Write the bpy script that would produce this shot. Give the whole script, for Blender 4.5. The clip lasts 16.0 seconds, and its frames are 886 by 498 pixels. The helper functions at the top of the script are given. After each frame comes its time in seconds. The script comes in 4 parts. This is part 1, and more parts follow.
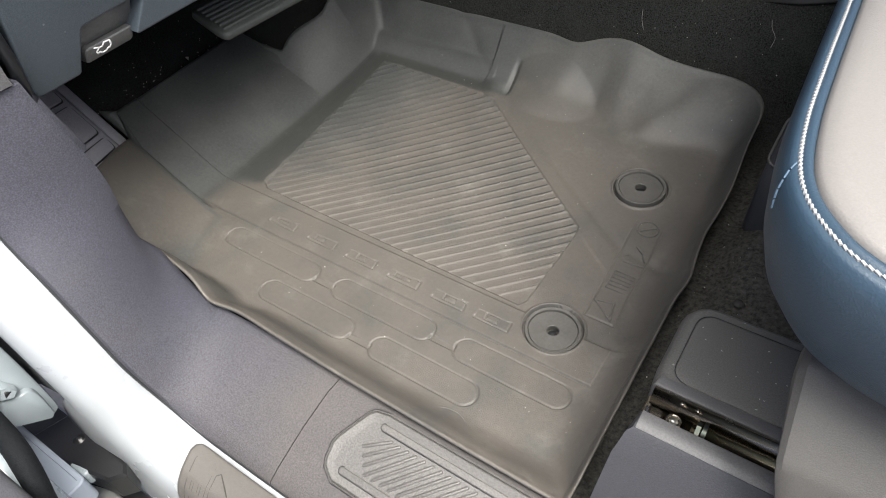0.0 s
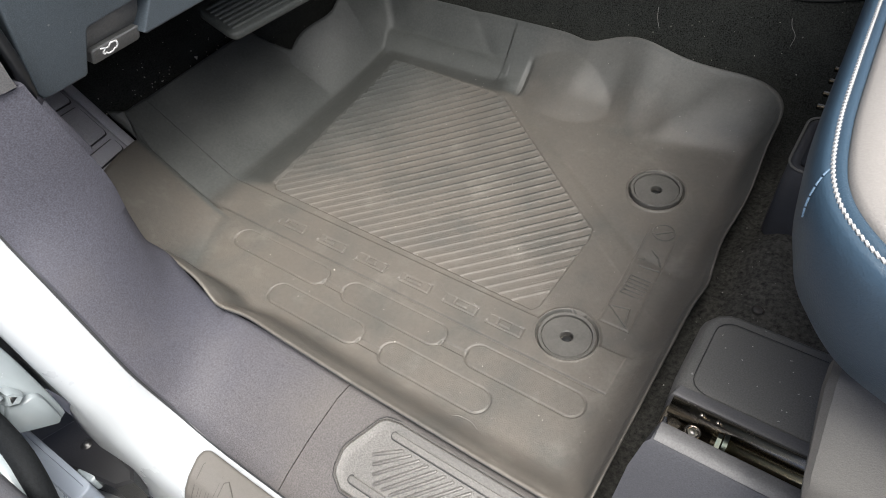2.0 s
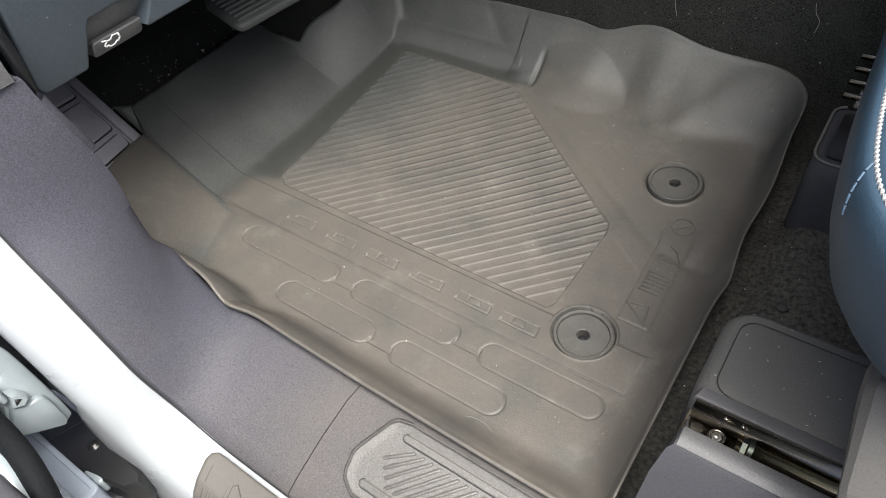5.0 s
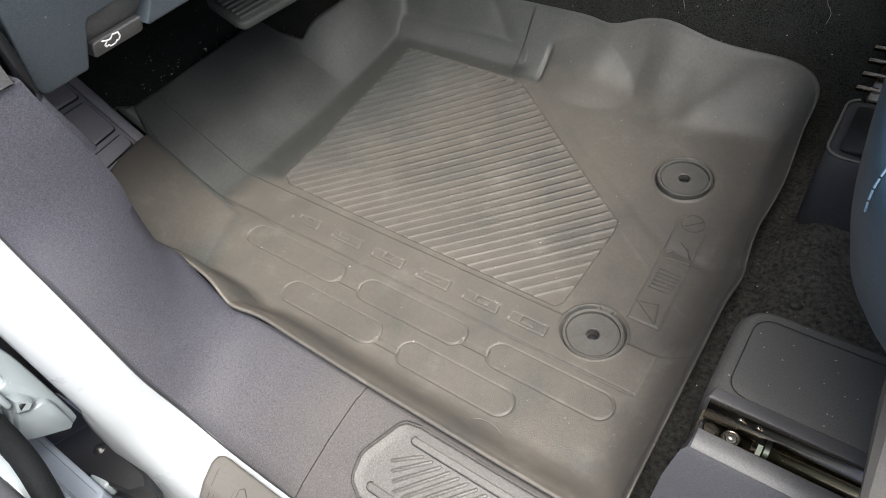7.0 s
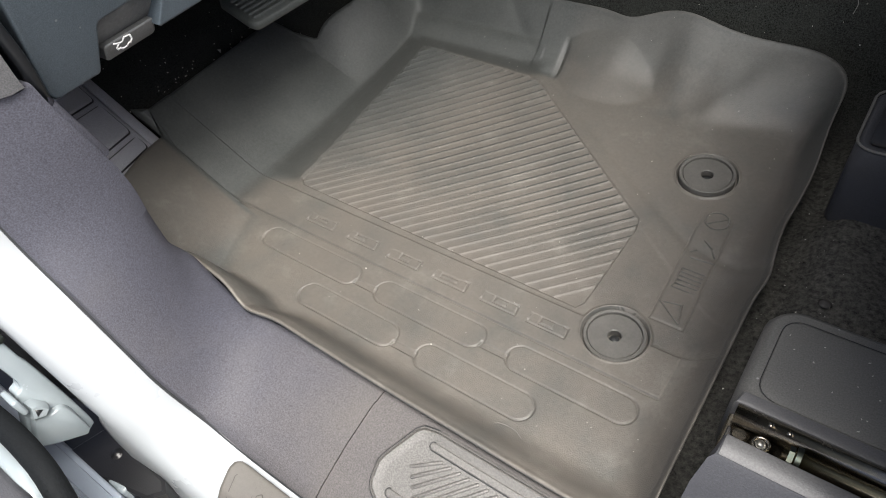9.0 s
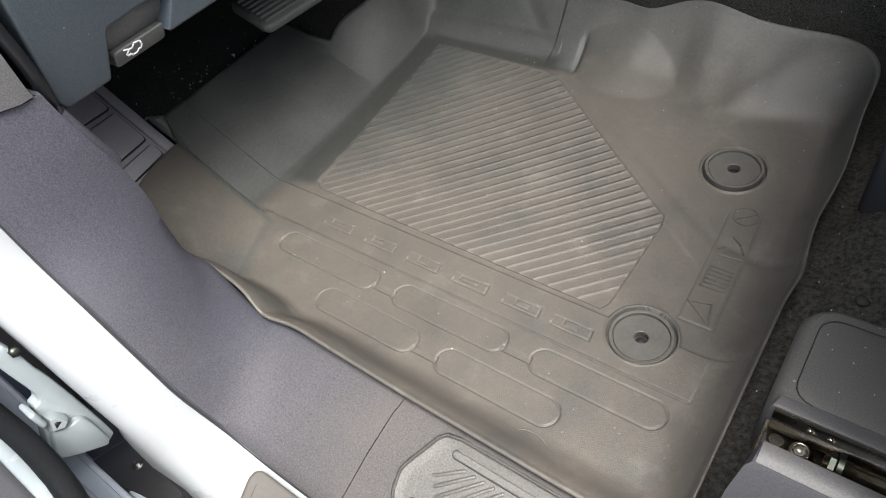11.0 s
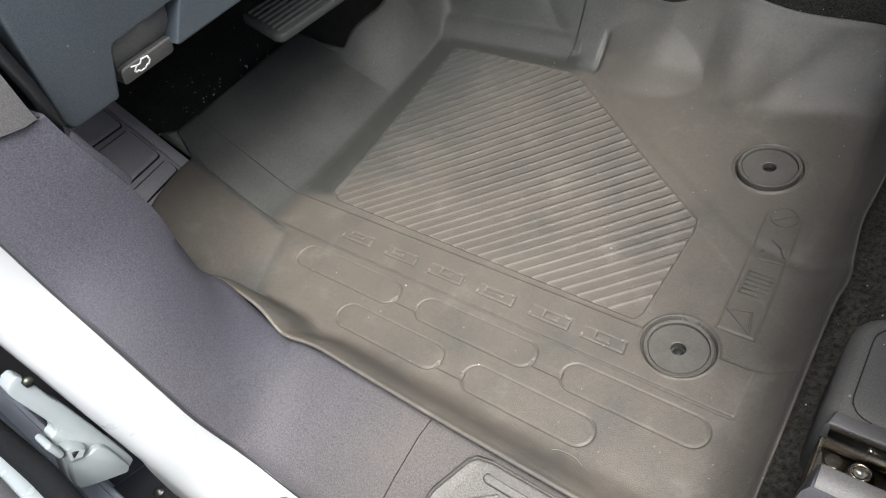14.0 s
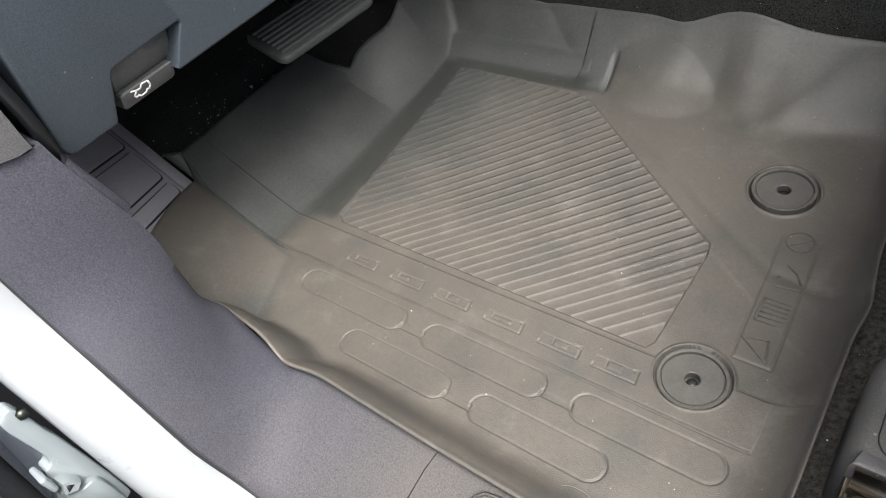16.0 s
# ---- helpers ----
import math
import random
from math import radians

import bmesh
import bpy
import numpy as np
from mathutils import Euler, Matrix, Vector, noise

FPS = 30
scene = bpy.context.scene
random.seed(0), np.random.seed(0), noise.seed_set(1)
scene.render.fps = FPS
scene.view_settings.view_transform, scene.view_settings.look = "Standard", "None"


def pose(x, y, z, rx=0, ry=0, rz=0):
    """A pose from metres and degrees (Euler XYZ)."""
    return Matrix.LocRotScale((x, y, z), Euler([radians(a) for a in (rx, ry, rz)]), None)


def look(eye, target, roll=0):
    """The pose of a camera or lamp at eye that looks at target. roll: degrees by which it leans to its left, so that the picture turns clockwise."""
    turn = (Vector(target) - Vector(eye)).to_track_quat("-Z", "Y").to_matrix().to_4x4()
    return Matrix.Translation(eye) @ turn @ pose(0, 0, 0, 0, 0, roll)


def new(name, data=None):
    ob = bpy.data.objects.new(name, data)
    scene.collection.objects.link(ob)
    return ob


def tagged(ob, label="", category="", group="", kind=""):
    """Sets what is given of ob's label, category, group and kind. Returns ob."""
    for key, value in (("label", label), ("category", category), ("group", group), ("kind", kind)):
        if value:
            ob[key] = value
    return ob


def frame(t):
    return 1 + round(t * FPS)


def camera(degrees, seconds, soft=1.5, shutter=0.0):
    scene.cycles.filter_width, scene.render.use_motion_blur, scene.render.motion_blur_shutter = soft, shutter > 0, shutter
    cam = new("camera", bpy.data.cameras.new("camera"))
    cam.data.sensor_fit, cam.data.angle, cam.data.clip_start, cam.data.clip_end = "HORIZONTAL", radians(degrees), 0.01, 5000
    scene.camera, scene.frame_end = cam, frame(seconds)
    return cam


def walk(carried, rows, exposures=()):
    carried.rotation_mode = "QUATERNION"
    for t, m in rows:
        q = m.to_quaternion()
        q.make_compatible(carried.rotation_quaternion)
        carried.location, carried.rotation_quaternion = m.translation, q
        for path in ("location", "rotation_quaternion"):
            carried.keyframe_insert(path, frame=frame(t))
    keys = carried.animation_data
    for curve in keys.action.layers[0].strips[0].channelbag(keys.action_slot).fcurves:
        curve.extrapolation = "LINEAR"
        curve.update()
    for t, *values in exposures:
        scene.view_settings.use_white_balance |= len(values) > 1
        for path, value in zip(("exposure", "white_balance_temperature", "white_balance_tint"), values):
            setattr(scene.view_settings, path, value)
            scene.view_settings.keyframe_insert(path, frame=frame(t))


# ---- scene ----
cam = camera(67.60, 16.0, soft=1.0)
# seconds, eye, (tilt from straight down, heading, roll)
PATH = [
    (0, (0.1463, -0.3355, 0.4976), (43.56, 38.04, -6.21)),
    (0.5, (0.1443, -0.3341, 0.4969), (43.58, 38.20, -6.21)),
    (1, (0.1425, -0.3320, 0.4957), (43.58, 38.47, -6.41)),
    (1.5, (0.1403, -0.3300, 0.4945), (43.57, 38.77, -6.61)),
    (2, (0.1376, -0.3272, 0.4928), (43.48, 39.20, -6.92)),
    (2.5, (0.1358, -0.3247, 0.4916), (43.40, 39.59, -7.27)),
    (3, (0.1341, -0.3236, 0.4906), (43.34, 39.74, -7.36)),
    (3.5, (0.1323, -0.3213, 0.4892), (43.22, 40.04, -7.62)),
    (4, (0.1306, -0.3195, 0.4871), (43.11, 40.30, -7.84)),
    (6.5, (0.1242, -0.3133, 0.4804), (42.72, 41.22, -8.94)),
    (7, (0.1229, -0.3118, 0.4794), (42.70, 41.46, -9.31)),
    (7.5, (0.1217, -0.3102, 0.4787), (42.69, 41.77, -9.70)),
    (8, (0.1200, -0.3086, 0.4773), (42.69, 42.15, -10.04)),
    (8.5, (0.1184, -0.3069, 0.4761), (42.67, 42.89, -10.72)),
    (9, (0.1169, -0.3051, 0.4738), (42.77, 43.60, -11.42)),
    (11.5, (0.1086, -0.2951, 0.4634), (43.24, 46.46, -14.88)),
    (12, (0.1068, -0.2932, 0.4612), (43.36, 46.79, -15.30)),
    (12.5, (0.1044, -0.2907, 0.4595), (43.41, 47.14, -15.88)),
    (13, (0.1009, -0.2885, 0.4584), (43.47, 47.43, -16.48)),
    (13.5, (0.0969, -0.2863, 0.4571), (43.58, 47.75, -16.95)),
    (14, (0.0941, -0.2833, 0.4554), (43.79, 48.26, -17.55)),
    (14.5, (0.0912, -0.2801, 0.4536), (44.07, 48.43, -17.69)),
    (15, (0.0880, -0.2766, 0.4527), (44.35, 48.42, -17.72)),
    (15.5, (0.0873, -0.2733, 0.4521), (44.76, 48.64, -17.82)),
    (16, (0.0849, -0.2705, 0.4523), (45.12, 48.56, -17.74)),
]
EXPOSURES = [(0, 1.97, 6350, 8), (16, 1.97, 6350, 8)]
walk(cam, [(t, pose(*eye, tilt, 0, heading) @ pose(0, 0, 0, 0, 0, roll)) for t, eye, (tilt, heading, roll) in PATH], EXPOSURES)

# ---- light ----
world = bpy.data.worlds.new("world")
scene.world = world
world.use_nodes = True
wn = world.node_tree
sky = wn.nodes.new("ShaderNodeTexSky")
sky.sky_type, sky.sun_disc = "NISHITA", False
sky.sun_elevation, sky.sun_rotation = radians(66), radians(102)
sky.air_density, sky.dust_density, sky.ozone_density = 0.4, 4.0, 0.2
wn.links.new(sky.outputs[0], wn.nodes["Background"].inputs[0])
wn.nodes["Background"].inputs[1].default_value = 0.068
sun = new("sun", bpy.data.lights.new("sun", "SUN"))
sun.data.energy, sun.data.angle, sun.data.color = 1.95, radians(30), (1.0, 0.95, 0.88)
sun.matrix_world = look((0.60, -0.32, 1.2), (0, 0, 0))
# added area lamp, no source seen; stands in for daylight through the open door
added_lamp = new("added_area_lamp", bpy.data.lights.new("added_area_lamp", "AREA"))
added_lamp.data.shape, added_lamp.data.size, added_lamp.data.size_y = "RECTANGLE", 0.50, 0.30
added_lamp.data.energy, added_lamp.data.color = 1.6, (1.0, 0.96, 0.90)
added_lamp.matrix_world = look((0.18, -0.21, 0.74), (-0.13, 0.05, 0.0))
scene.view_settings.exposure = 0.0


# ---- materials ----
def material(name, color, rough=0.6, metal=0.0, spec=0.5, grain=0.0, grain_scale=400.0, bump=0.0, bump_scale=900.0,
             stain=0.0, stain_scale=14.0, stain_color=None, coat=0.0, speck=0.0, speck_color=(0.6, 0.6, 0.58)):
    """A surface with fine grain, larger stains, relief and optional pale specks, at real size (object coordinates in metres)."""
    m = bpy.data.materials.new(name)
    m.use_nodes = True
    t = m.node_tree
    b = t.nodes["Principled BSDF"]
    b.inputs["Roughness"].default_value = rough
    b.inputs["Metallic"].default_value = metal
    b.inputs["Specular IOR Level"].default_value = spec
    b.inputs["Coat Weight"].default_value = coat
    geo = t.nodes.new("ShaderNodeNewGeometry")
    pos = geo.outputs["Position"]

    def noise_at(scale, detail=3.0, rough_=0.55):
        n = t.nodes.new("ShaderNodeTexNoise")
        n.inputs["Scale"].default_value, n.inputs["Detail"].default_value = scale, detail
        n.inputs["Roughness"].default_value = rough_
        t.links.new(pos, n.inputs["Vector"])
        return n.outputs["Fac"]

    def mix(fac, a, c):
        n = t.nodes.new("ShaderNodeMix")
        n.data_type = "RGBA"
        for v, s in ((fac, n.inputs[0]), (a, n.inputs[6]), (c, n.inputs[7])):
            if isinstance(v, (tuple, float)):
                s.default_value = v
            else:
                t.links.new(v, s)
        return n.outputs[2]

    def ramp(v, lo, hi, top=1.0):
        n = t.nodes.new("ShaderNodeMapRange")
        for k, x in zip((1, 2, 3, 4), (lo, hi, 0.0, top)):
            n.inputs[k].default_value = x
        t.links.new(v, n.inputs[0])
        return n.outputs[0]

    base = (*color, 1.0)
    if grain:
        g = noise_at(grain_scale, 2.0)
        dark = tuple(c * (1 - grain) for c in color) + (1.0,)
        lite = tuple(min(1, c * (1 + grain)) for c in color) + (1.0,)
        base = mix(ramp(g, 0.3, 0.7), dark, lite)
    if stain:
        s = noise_at(stain_scale, 5.0, 0.6)
        base = mix(ramp(s, 0.42, 0.72, stain), base, (*(stain_color or tuple(c * 1.6 for c in color)), 1.0))
        t.links.new(ramp(s, 0.3, 0.8, 1.0), (rr := t.nodes.new("ShaderNodeMapRange")).inputs[0])
        rr.inputs[3].default_value, rr.inputs[4].default_value = rough - 0.07, min(1, rough + 0.1)
        t.links.new(rr.outputs[0], b.inputs["Roughness"])
    if speck:
        v = t.nodes.new("ShaderNodeTexVoronoi")
        v.inputs["Scale"].default_value = 75.0
        t.links.new(pos, v.inputs["Vector"])
        near = ramp(v.outputs["Distance"], 0.075, 0.045, speck)
        keep = ramp(noise_at(30.0, 1.0), 0.5, 0.56)
        mul = t.nodes.new("ShaderNodeMath")
        mul.operation = "MULTIPLY"
        t.links.new(near, mul.inputs[0]), t.links.new(keep, mul.inputs[1])
        base = mix(mul.outputs[0], base, (*speck_color, 1.0))
    if isinstance(base, tuple):
        b.inputs["Base Color"].default_value = base
    else:
        t.links.new(base, b.inputs["Base Color"])
    if bump:
        n = t.nodes.new("ShaderNodeBump")
        n.inputs["Strength"].default_value, n.inputs["Distance"].default_value = bump, 0.0006
        t.links.new(noise_at(bump_scale, 3.0), n.inputs["Height"])
        t.links.new(n.outputs[0], b.inputs["Normal"])
    return m


def rubber(name="mat_rubber", trodden=False):
    """Dark moulded rubber; brownish dust lies on the level, trodden parts, less on sloping flanks and the channel round
    the pad; the trough is darker still.
    """
    m = material(name, (0.050, 0.053, 0.0515), 0.38 if trodden else 0.46, spec=0.4, grain=0.16, grain_scale=420, bump=0.6, bump_scale=1100, stain=0.8, stain_scale=15, stain_color=(0.070, 0.073, 0.070))
    t = m.node_tree
    b = t.nodes["Principled BSDF"]
    clean = b.inputs["Base Color"].links[0].from_socket
    geo = next(n for n in t.nodes if n.type == "NEW_GEOMETRY")

    def node(kind, **values):
        n = t.nodes.new(kind)
        for k, v in values.items():
            n.inputs[int(k[1:])].default_value = v
        return n

    def step(v, lo, hi):
        n = node("ShaderNodeMapRange", i1=lo, i2=hi, i3=0.0, i4=1.0)
        n.interpolation_type = "SMOOTHSTEP"
        t.links.new(v, n.inputs[0])
        return n.outputs[0]

    def times(a, c):
        n = t.nodes.new("ShaderNodeMath")
        n.operation = "MULTIPLY"
        t.links.new(a, n.inputs[0]), t.links.new(c, n.inputs[1])
        return n.outputs[0]

    pos = t.nodes.new("ShaderNodeSeparateXYZ")
    nrm = t.nodes.new("ShaderNodeSeparateXYZ")
    t.links.new(geo.outputs["Position"], pos.inputs[0]), t.links.new(geo.outputs["Normal"], nrm.inputs[0])
    blot = t.nodes.new("ShaderNodeTexNoise")
    blot.inputs["Scale"].default_value, blot.inputs["Detail"].default_value, blot.inputs["Roughness"].default_value = 16.0, 6.0, 0.62
    t.links.new(geo.outputs["Position"], blot.inputs["Vector"])
    def calc(op, a, c):
        n = t.nodes.new("ShaderNodeMath")
        n.operation = op
        for v, k in ((a, 0), (c, 1)):
            if isinstance(v, float):
                n.inputs[k].default_value = v
            else:
                t.links.new(v, n.inputs[k])
        return n.outputs[0]

    # dust ends at the cheek's foot and the channel before the ramp, and climbs little of the far wall
    px, py, pz = (pos.outputs[k] for k in "XYZ")
    foot = calc("MULTIPLY", calc("MAXIMUM", calc("SUBTRACT", -0.045, py), 0.0), 0.43)
    edge = calc("ADD", calc("MULTIPLY", step(py, -0.004, 0.024), 0.030), calc("MULTIPLY", step(py, -0.042, -0.048), 0.026))
    dust = step(calc("SUBTRACT", calc("SUBTRACT", px, foot), edge), -0.440, -0.402)
    uneven = calc("MULTIPLY", calc("SUBTRACT", blot.outputs["Fac"], 0.5), 0.16)
    dust = times(dust, calc("SUBTRACT", 1.0, calc("MULTIPLY", times(step(calc("ADD", py, uneven), 0.200, 0.330), step(calc("ADD", pz, uneven), 0.004, 0.060)), 0.65)))
    dust = times(dust, calc("SUBTRACT", 1.0, times(step(py, 0.278, 0.286), step(px, -0.195, -0.225))))
    # the cheek takes full dust colour beside the kick panel, offsetting weak light
    dust = calc("MAXIMUM", dust, calc("MULTIPLY", times(step(py, -0.046, -0.052), step(px, -0.36, -0.40)), 1.0))
    if trodden:
        dust = step(calc("SUBTRACT", px, calc("MULTIPLY", py, 0.35)), -0.50, -0.31)
    fine = t.nodes.new("ShaderNodeTexNoise")
    fine.inputs["Scale"].default_value, fine.inputs["Detail"].default_value, fine.inputs["Roughness"].default_value = 70.0, 5.0, 0.65
    t.links.new(geo.outputs["Position"], fine.inputs["Vector"])
    dust = times(dust, step(blot.outputs["Fac"], 0.05, 0.62))
    dust = times(dust, step(fine.outputs["Fac"], -0.35, 0.55))
    # steep faces take less dust, which also paints shade into grooves and rib sides
    dust = times(dust, step(nrm.outputs["Z"], 0.10, 0.80))
    mix = t.nodes.new("ShaderNodeMix")
    mix.data_type = "RGBA"
    mix.inputs[7].default_value = (0.092, 0.083, 0.073, 1.0)
    t.links.new(dust, mix.inputs[0]), t.links.new(clean, mix.inputs[6])
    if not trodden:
        # the trough before and above the pad is coloured darker
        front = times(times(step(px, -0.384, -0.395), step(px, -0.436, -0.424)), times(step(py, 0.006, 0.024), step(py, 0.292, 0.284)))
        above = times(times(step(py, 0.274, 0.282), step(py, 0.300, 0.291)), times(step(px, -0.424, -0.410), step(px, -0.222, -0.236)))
        trough_tone = calc("MULTIPLY", times(calc("MAXIMUM", front, above), step(fine.outputs["Fac"], 0.1, 0.5)), 0.8)
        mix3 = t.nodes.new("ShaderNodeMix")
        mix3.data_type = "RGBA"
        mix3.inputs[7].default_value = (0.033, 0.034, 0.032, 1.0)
        t.links.new(trough_tone, mix3.inputs[0]), t.links.new(mix.outputs[2], mix3.inputs[6])
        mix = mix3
    # chalky smudges
    rub = t.nodes.new("ShaderNodeTexNoise")
    rub.inputs["Scale"].default_value, rub.inputs["Detail"].default_value, rub.inputs["Roughness"].default_value, rub.inputs["Distortion"].default_value = 26.0, 8.0, 0.72, 0.1
    t.links.new(geo.outputs["Position"], rub.inputs["Vector"])
    smudge = calc("MULTIPLY", times(dust, step(rub.outputs["Fac"], 0.52, 0.70)), 0.36)
    mix0 = mix
    mix = t.nodes.new("ShaderNodeMix")
    mix.data_type = "RGBA"
    mix.inputs[7].default_value = (0.165, 0.156, 0.14, 1.0)
    t.links.new(smudge, mix.inputs[0]), t.links.new(mix0.outputs[2], mix.inputs[6])
    # pale specks of grit
    v = t.nodes.new("ShaderNodeTexVoronoi")
    v.inputs["Scale"].default_value = 110.0
    t.links.new(geo.outputs["Position"], v.inputs["Vector"])
    grit = times(step(v.outputs["Distance"], 0.06, 0.03), step(blot.outputs["Fac"], 0.53, 0.62))
    mix2 = t.nodes.new("ShaderNodeMix")
    mix2.data_type = "RGBA"
    mix2.inputs[7].default_value = (0.34, 0.32, 0.29, 1.0)
    t.links.new(grit, mix2.inputs[0]), t.links.new(mix.outputs[2], mix2.inputs[6])
    # fine mottling of the dust
    pores = t.nodes.new("ShaderNodeTexNoise")
    pores.inputs["Scale"].default_value, pores.inputs["Detail"].default_value, pores.inputs["Roughness"].default_value = 320.0, 3.0, 0.7
    t.links.new(geo.outputs["Position"], pores.inputs["Vector"])
    tone = node("ShaderNodeMapRange", i1=0.3, i2=0.7, i3=0.90, i4=1.10)
    t.links.new(pores.outputs["Fac"], tone.inputs[0])
    mottled = t.nodes.new("ShaderNodeMix")
    mottled.data_type, mottled.blend_type = "RGBA", "MULTIPLY"
    mottled.inputs[0].default_value = 1.0
    t.links.new(mix2.outputs[2], mottled.inputs[6]), t.links.new(tone.outputs[0], mottled.inputs[7])
    t.links.new(mottled.outputs[2], b.inputs["Base Color"])
    return m


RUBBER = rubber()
RIBBED = rubber("rib_rubber", True)


def tinted_trim():
    """Slate plastic; a warmer, lighter tint towards the sill stands for the light there."""
    m = material("trim_plastic", (0.051, 0.0515, 0.065), 0.68, spec=0.28, grain=0.32, grain_scale=900, bump=0.4, bump_scale=1300,
                 stain=0.5, stain_scale=9, stain_color=(0.066, 0.066, 0.078))
    t = m.node_tree
    b = t.nodes["Principled BSDF"]
    clean = b.inputs["Base Color"].links[0].from_socket
    geo = next(n for n in t.nodes if n.type == "NEW_GEOMETRY")
    sep = t.nodes.new("ShaderNodeSeparateXYZ")
    t.links.new(geo.outputs["Position"], sep.inputs[0])
    n = t.nodes.new("ShaderNodeTexNoise")
    n.inputs["Scale"].default_value, n.inputs["Detail"].default_value = 20.0, 5.0
    t.links.new(geo.outputs["Position"], n.inputs["Vector"])
    add = t.nodes.new("ShaderNodeMath")
    add.operation, add.inputs[1].default_value = "MULTIPLY_ADD", 0.12
    t.links.new(n.outputs["Fac"], add.inputs[0]), t.links.new(sep.outputs["X"], add.inputs[2])
    r = t.nodes.new("ShaderNodeMapRange")
    for k, v in zip((1, 2, 3, 4), (-0.23, -0.06, 0.0, 0.85)):
        r.inputs[k].default_value = v
    t.links.new(add.outputs[0], r.inputs[0])
    mix = t.nodes.new("ShaderNodeMix")
    mix.data_type, mix.blend_type = "RGBA", "MULTIPLY"
    mix.inputs[7].default_value = (1.60, 1.46, 1.12, 1.0)
    t.links.new(r.outputs[0], mix.inputs[0]), t.links.new(clean, mix.inputs[6])
    t.links.new(mix.outputs[2], b.inputs["Base Color"])
    return m


TRIM = tinted_trim()
DASH = material("dash_plastic", (0.046, 0.058, 0.070), 0.5, spec=0.4, grain=0.3, grain_scale=1300, bump=0.25, bump_scale=1600, speck=0.15)
PAINT = material("white_paint", (0.31, 0.328, 0.345), 0.3, spec=0.5, coat=0.25, stain=0.06, stain_scale=9, stain_color=(0.62, 0.63, 0.62))
def carpet():
    """Black pile; dusty grey-brown between mat and seat, lightened to make up for the seat's shade."""
    m = material("carpet_pile", (0.019, 0.020, 0.0185), 0.95, spec=0.1, grain=0.85, grain_scale=750, bump=1.0, bump_scale=800, stain=0.4, stain_scale=25, stain_color=(0.034, 0.036, 0.032), speck=0.5, speck_color=(0.22, 0.21, 0.19))
    t = m.node_tree
    b = t.nodes["Principled BSDF"]
    clean = b.inputs["Base Color"].links[0].from_socket
    geo = next(n for n in t.nodes if n.type == "NEW_GEOMETRY")
    sep = t.nodes.new("ShaderNodeSeparateXYZ")
    t.links.new(geo.outputs["Position"], sep.inputs[0])
    n = t.nodes.new("ShaderNodeTexNoise")
    n.inputs["Scale"].default_value, n.inputs["Detail"].default_value, n.inputs["Roughness"].default_value = 240.0, 4.0, 0.7
    t.links.new(geo.outputs["Position"], n.inputs["Vector"])
    shares = []
    for socket, lo, hi in ((sep.outputs["X"], 0.04, 0.10), (sep.outputs["Y"], 0.38, 0.30), (n.outputs["Fac"], 0.30, 0.72)):
        r = t.nodes.new("ShaderNodeMapRange")
        r.inputs[1].default_value, r.inputs[2].default_value = lo, hi
        t.links.new(socket, r.inputs[0])
        shares.append(r.outputs[0])
    both = shares[0]
    for other in shares[1:]:
        k = t.nodes.new("ShaderNodeMath")
        k.operation = "MULTIPLY"
        t.links.new(both, k.inputs[0]), t.links.new(other, k.inputs[1])
        both = k.outputs[0]
    mix = t.nodes.new("ShaderNodeMix")
    mix.data_type = "RGBA"
    mix.inputs[7].default_value = (0.115, 0.109, 0.098, 1.0)
    t.links.new(both, mix.inputs[0]), t.links.new(clean, mix.inputs[6])
    t.links.new(mix.outputs[2], b.inputs["Base Color"])
    return m


CARPET = carpet()
BLUE = material("blue_leather", (0.021, 0.039, 0.061), 0.42, spec=0.45, grain=0.06, bump=0.35, bump_scale=900)
GREY = material("grey_leather", (0.155, 0.147, 0.142), 0.5, spec=0.4, grain=0.06, grain_scale=900, bump=0.3, bump_scale=900)
THREAD = material("white_thread", (0.23, 0.23, 0.235), 0.7)
VALANCE = material("seat_side_plastic", (0.095, 0.091, 0.085), 0.55, spec=0.4, grain=0.15, grain_scale=1800, bump=0.4, bump_scale=1200)
STEEL = material("black_steel", (0.30, 0.27, 0.22), 0.24, metal=1.0, stain=0.3, stain_scale=30, stain_color=(0.20, 0.17, 0.13))
ZINC = material("zinc_steel", (0.52, 0.44, 0.29), 0.22, metal=1.0)
SILVER = material("bright_steel", (0.24, 0.235, 0.22), 0.36, metal=1.0, stain=0.4, stain_scale=60, stain_color=(0.15, 0.145, 0.13))
NUT = material("passivated_steel", (0.075, 0.08, 0.065), 0.42, metal=1.0, stain=0.4, stain_scale=200, stain_color=(0.10, 0.15, 0.15))
BLACK = material("black_rubber", (0.018, 0.019, 0.020), 0.42, grain=0.1)
PALE = material("pale_primer", (0.225, 0.258, 0.275), 0.25, coat=0.5, stain=0.2, stain_scale=20, stain_color=(0.33, 0.37, 0.39))
TAUPE = material("taupe_plastic", (0.092, 0.086, 0.079), 0.45, grain=0.05, bump=0.3)
SLOT = material("slot_plastic", (0.040, 0.036, 0.032), 0.6)
UPPER = material("upper_trim_plastic", (0.056, 0.056, 0.059), 0.6, grain=0.35, grain_scale=1100, bump=0.5, bump_scale=1500)
SCUFF = material("scuff_plastic", (0.100, 0.096, 0.091), 0.42, grain=0.4, grain_scale=900, bump=0.6, bump_scale=1200, stain=0.3, stain_scale=40, stain_color=(0.09, 0.088, 0.085))
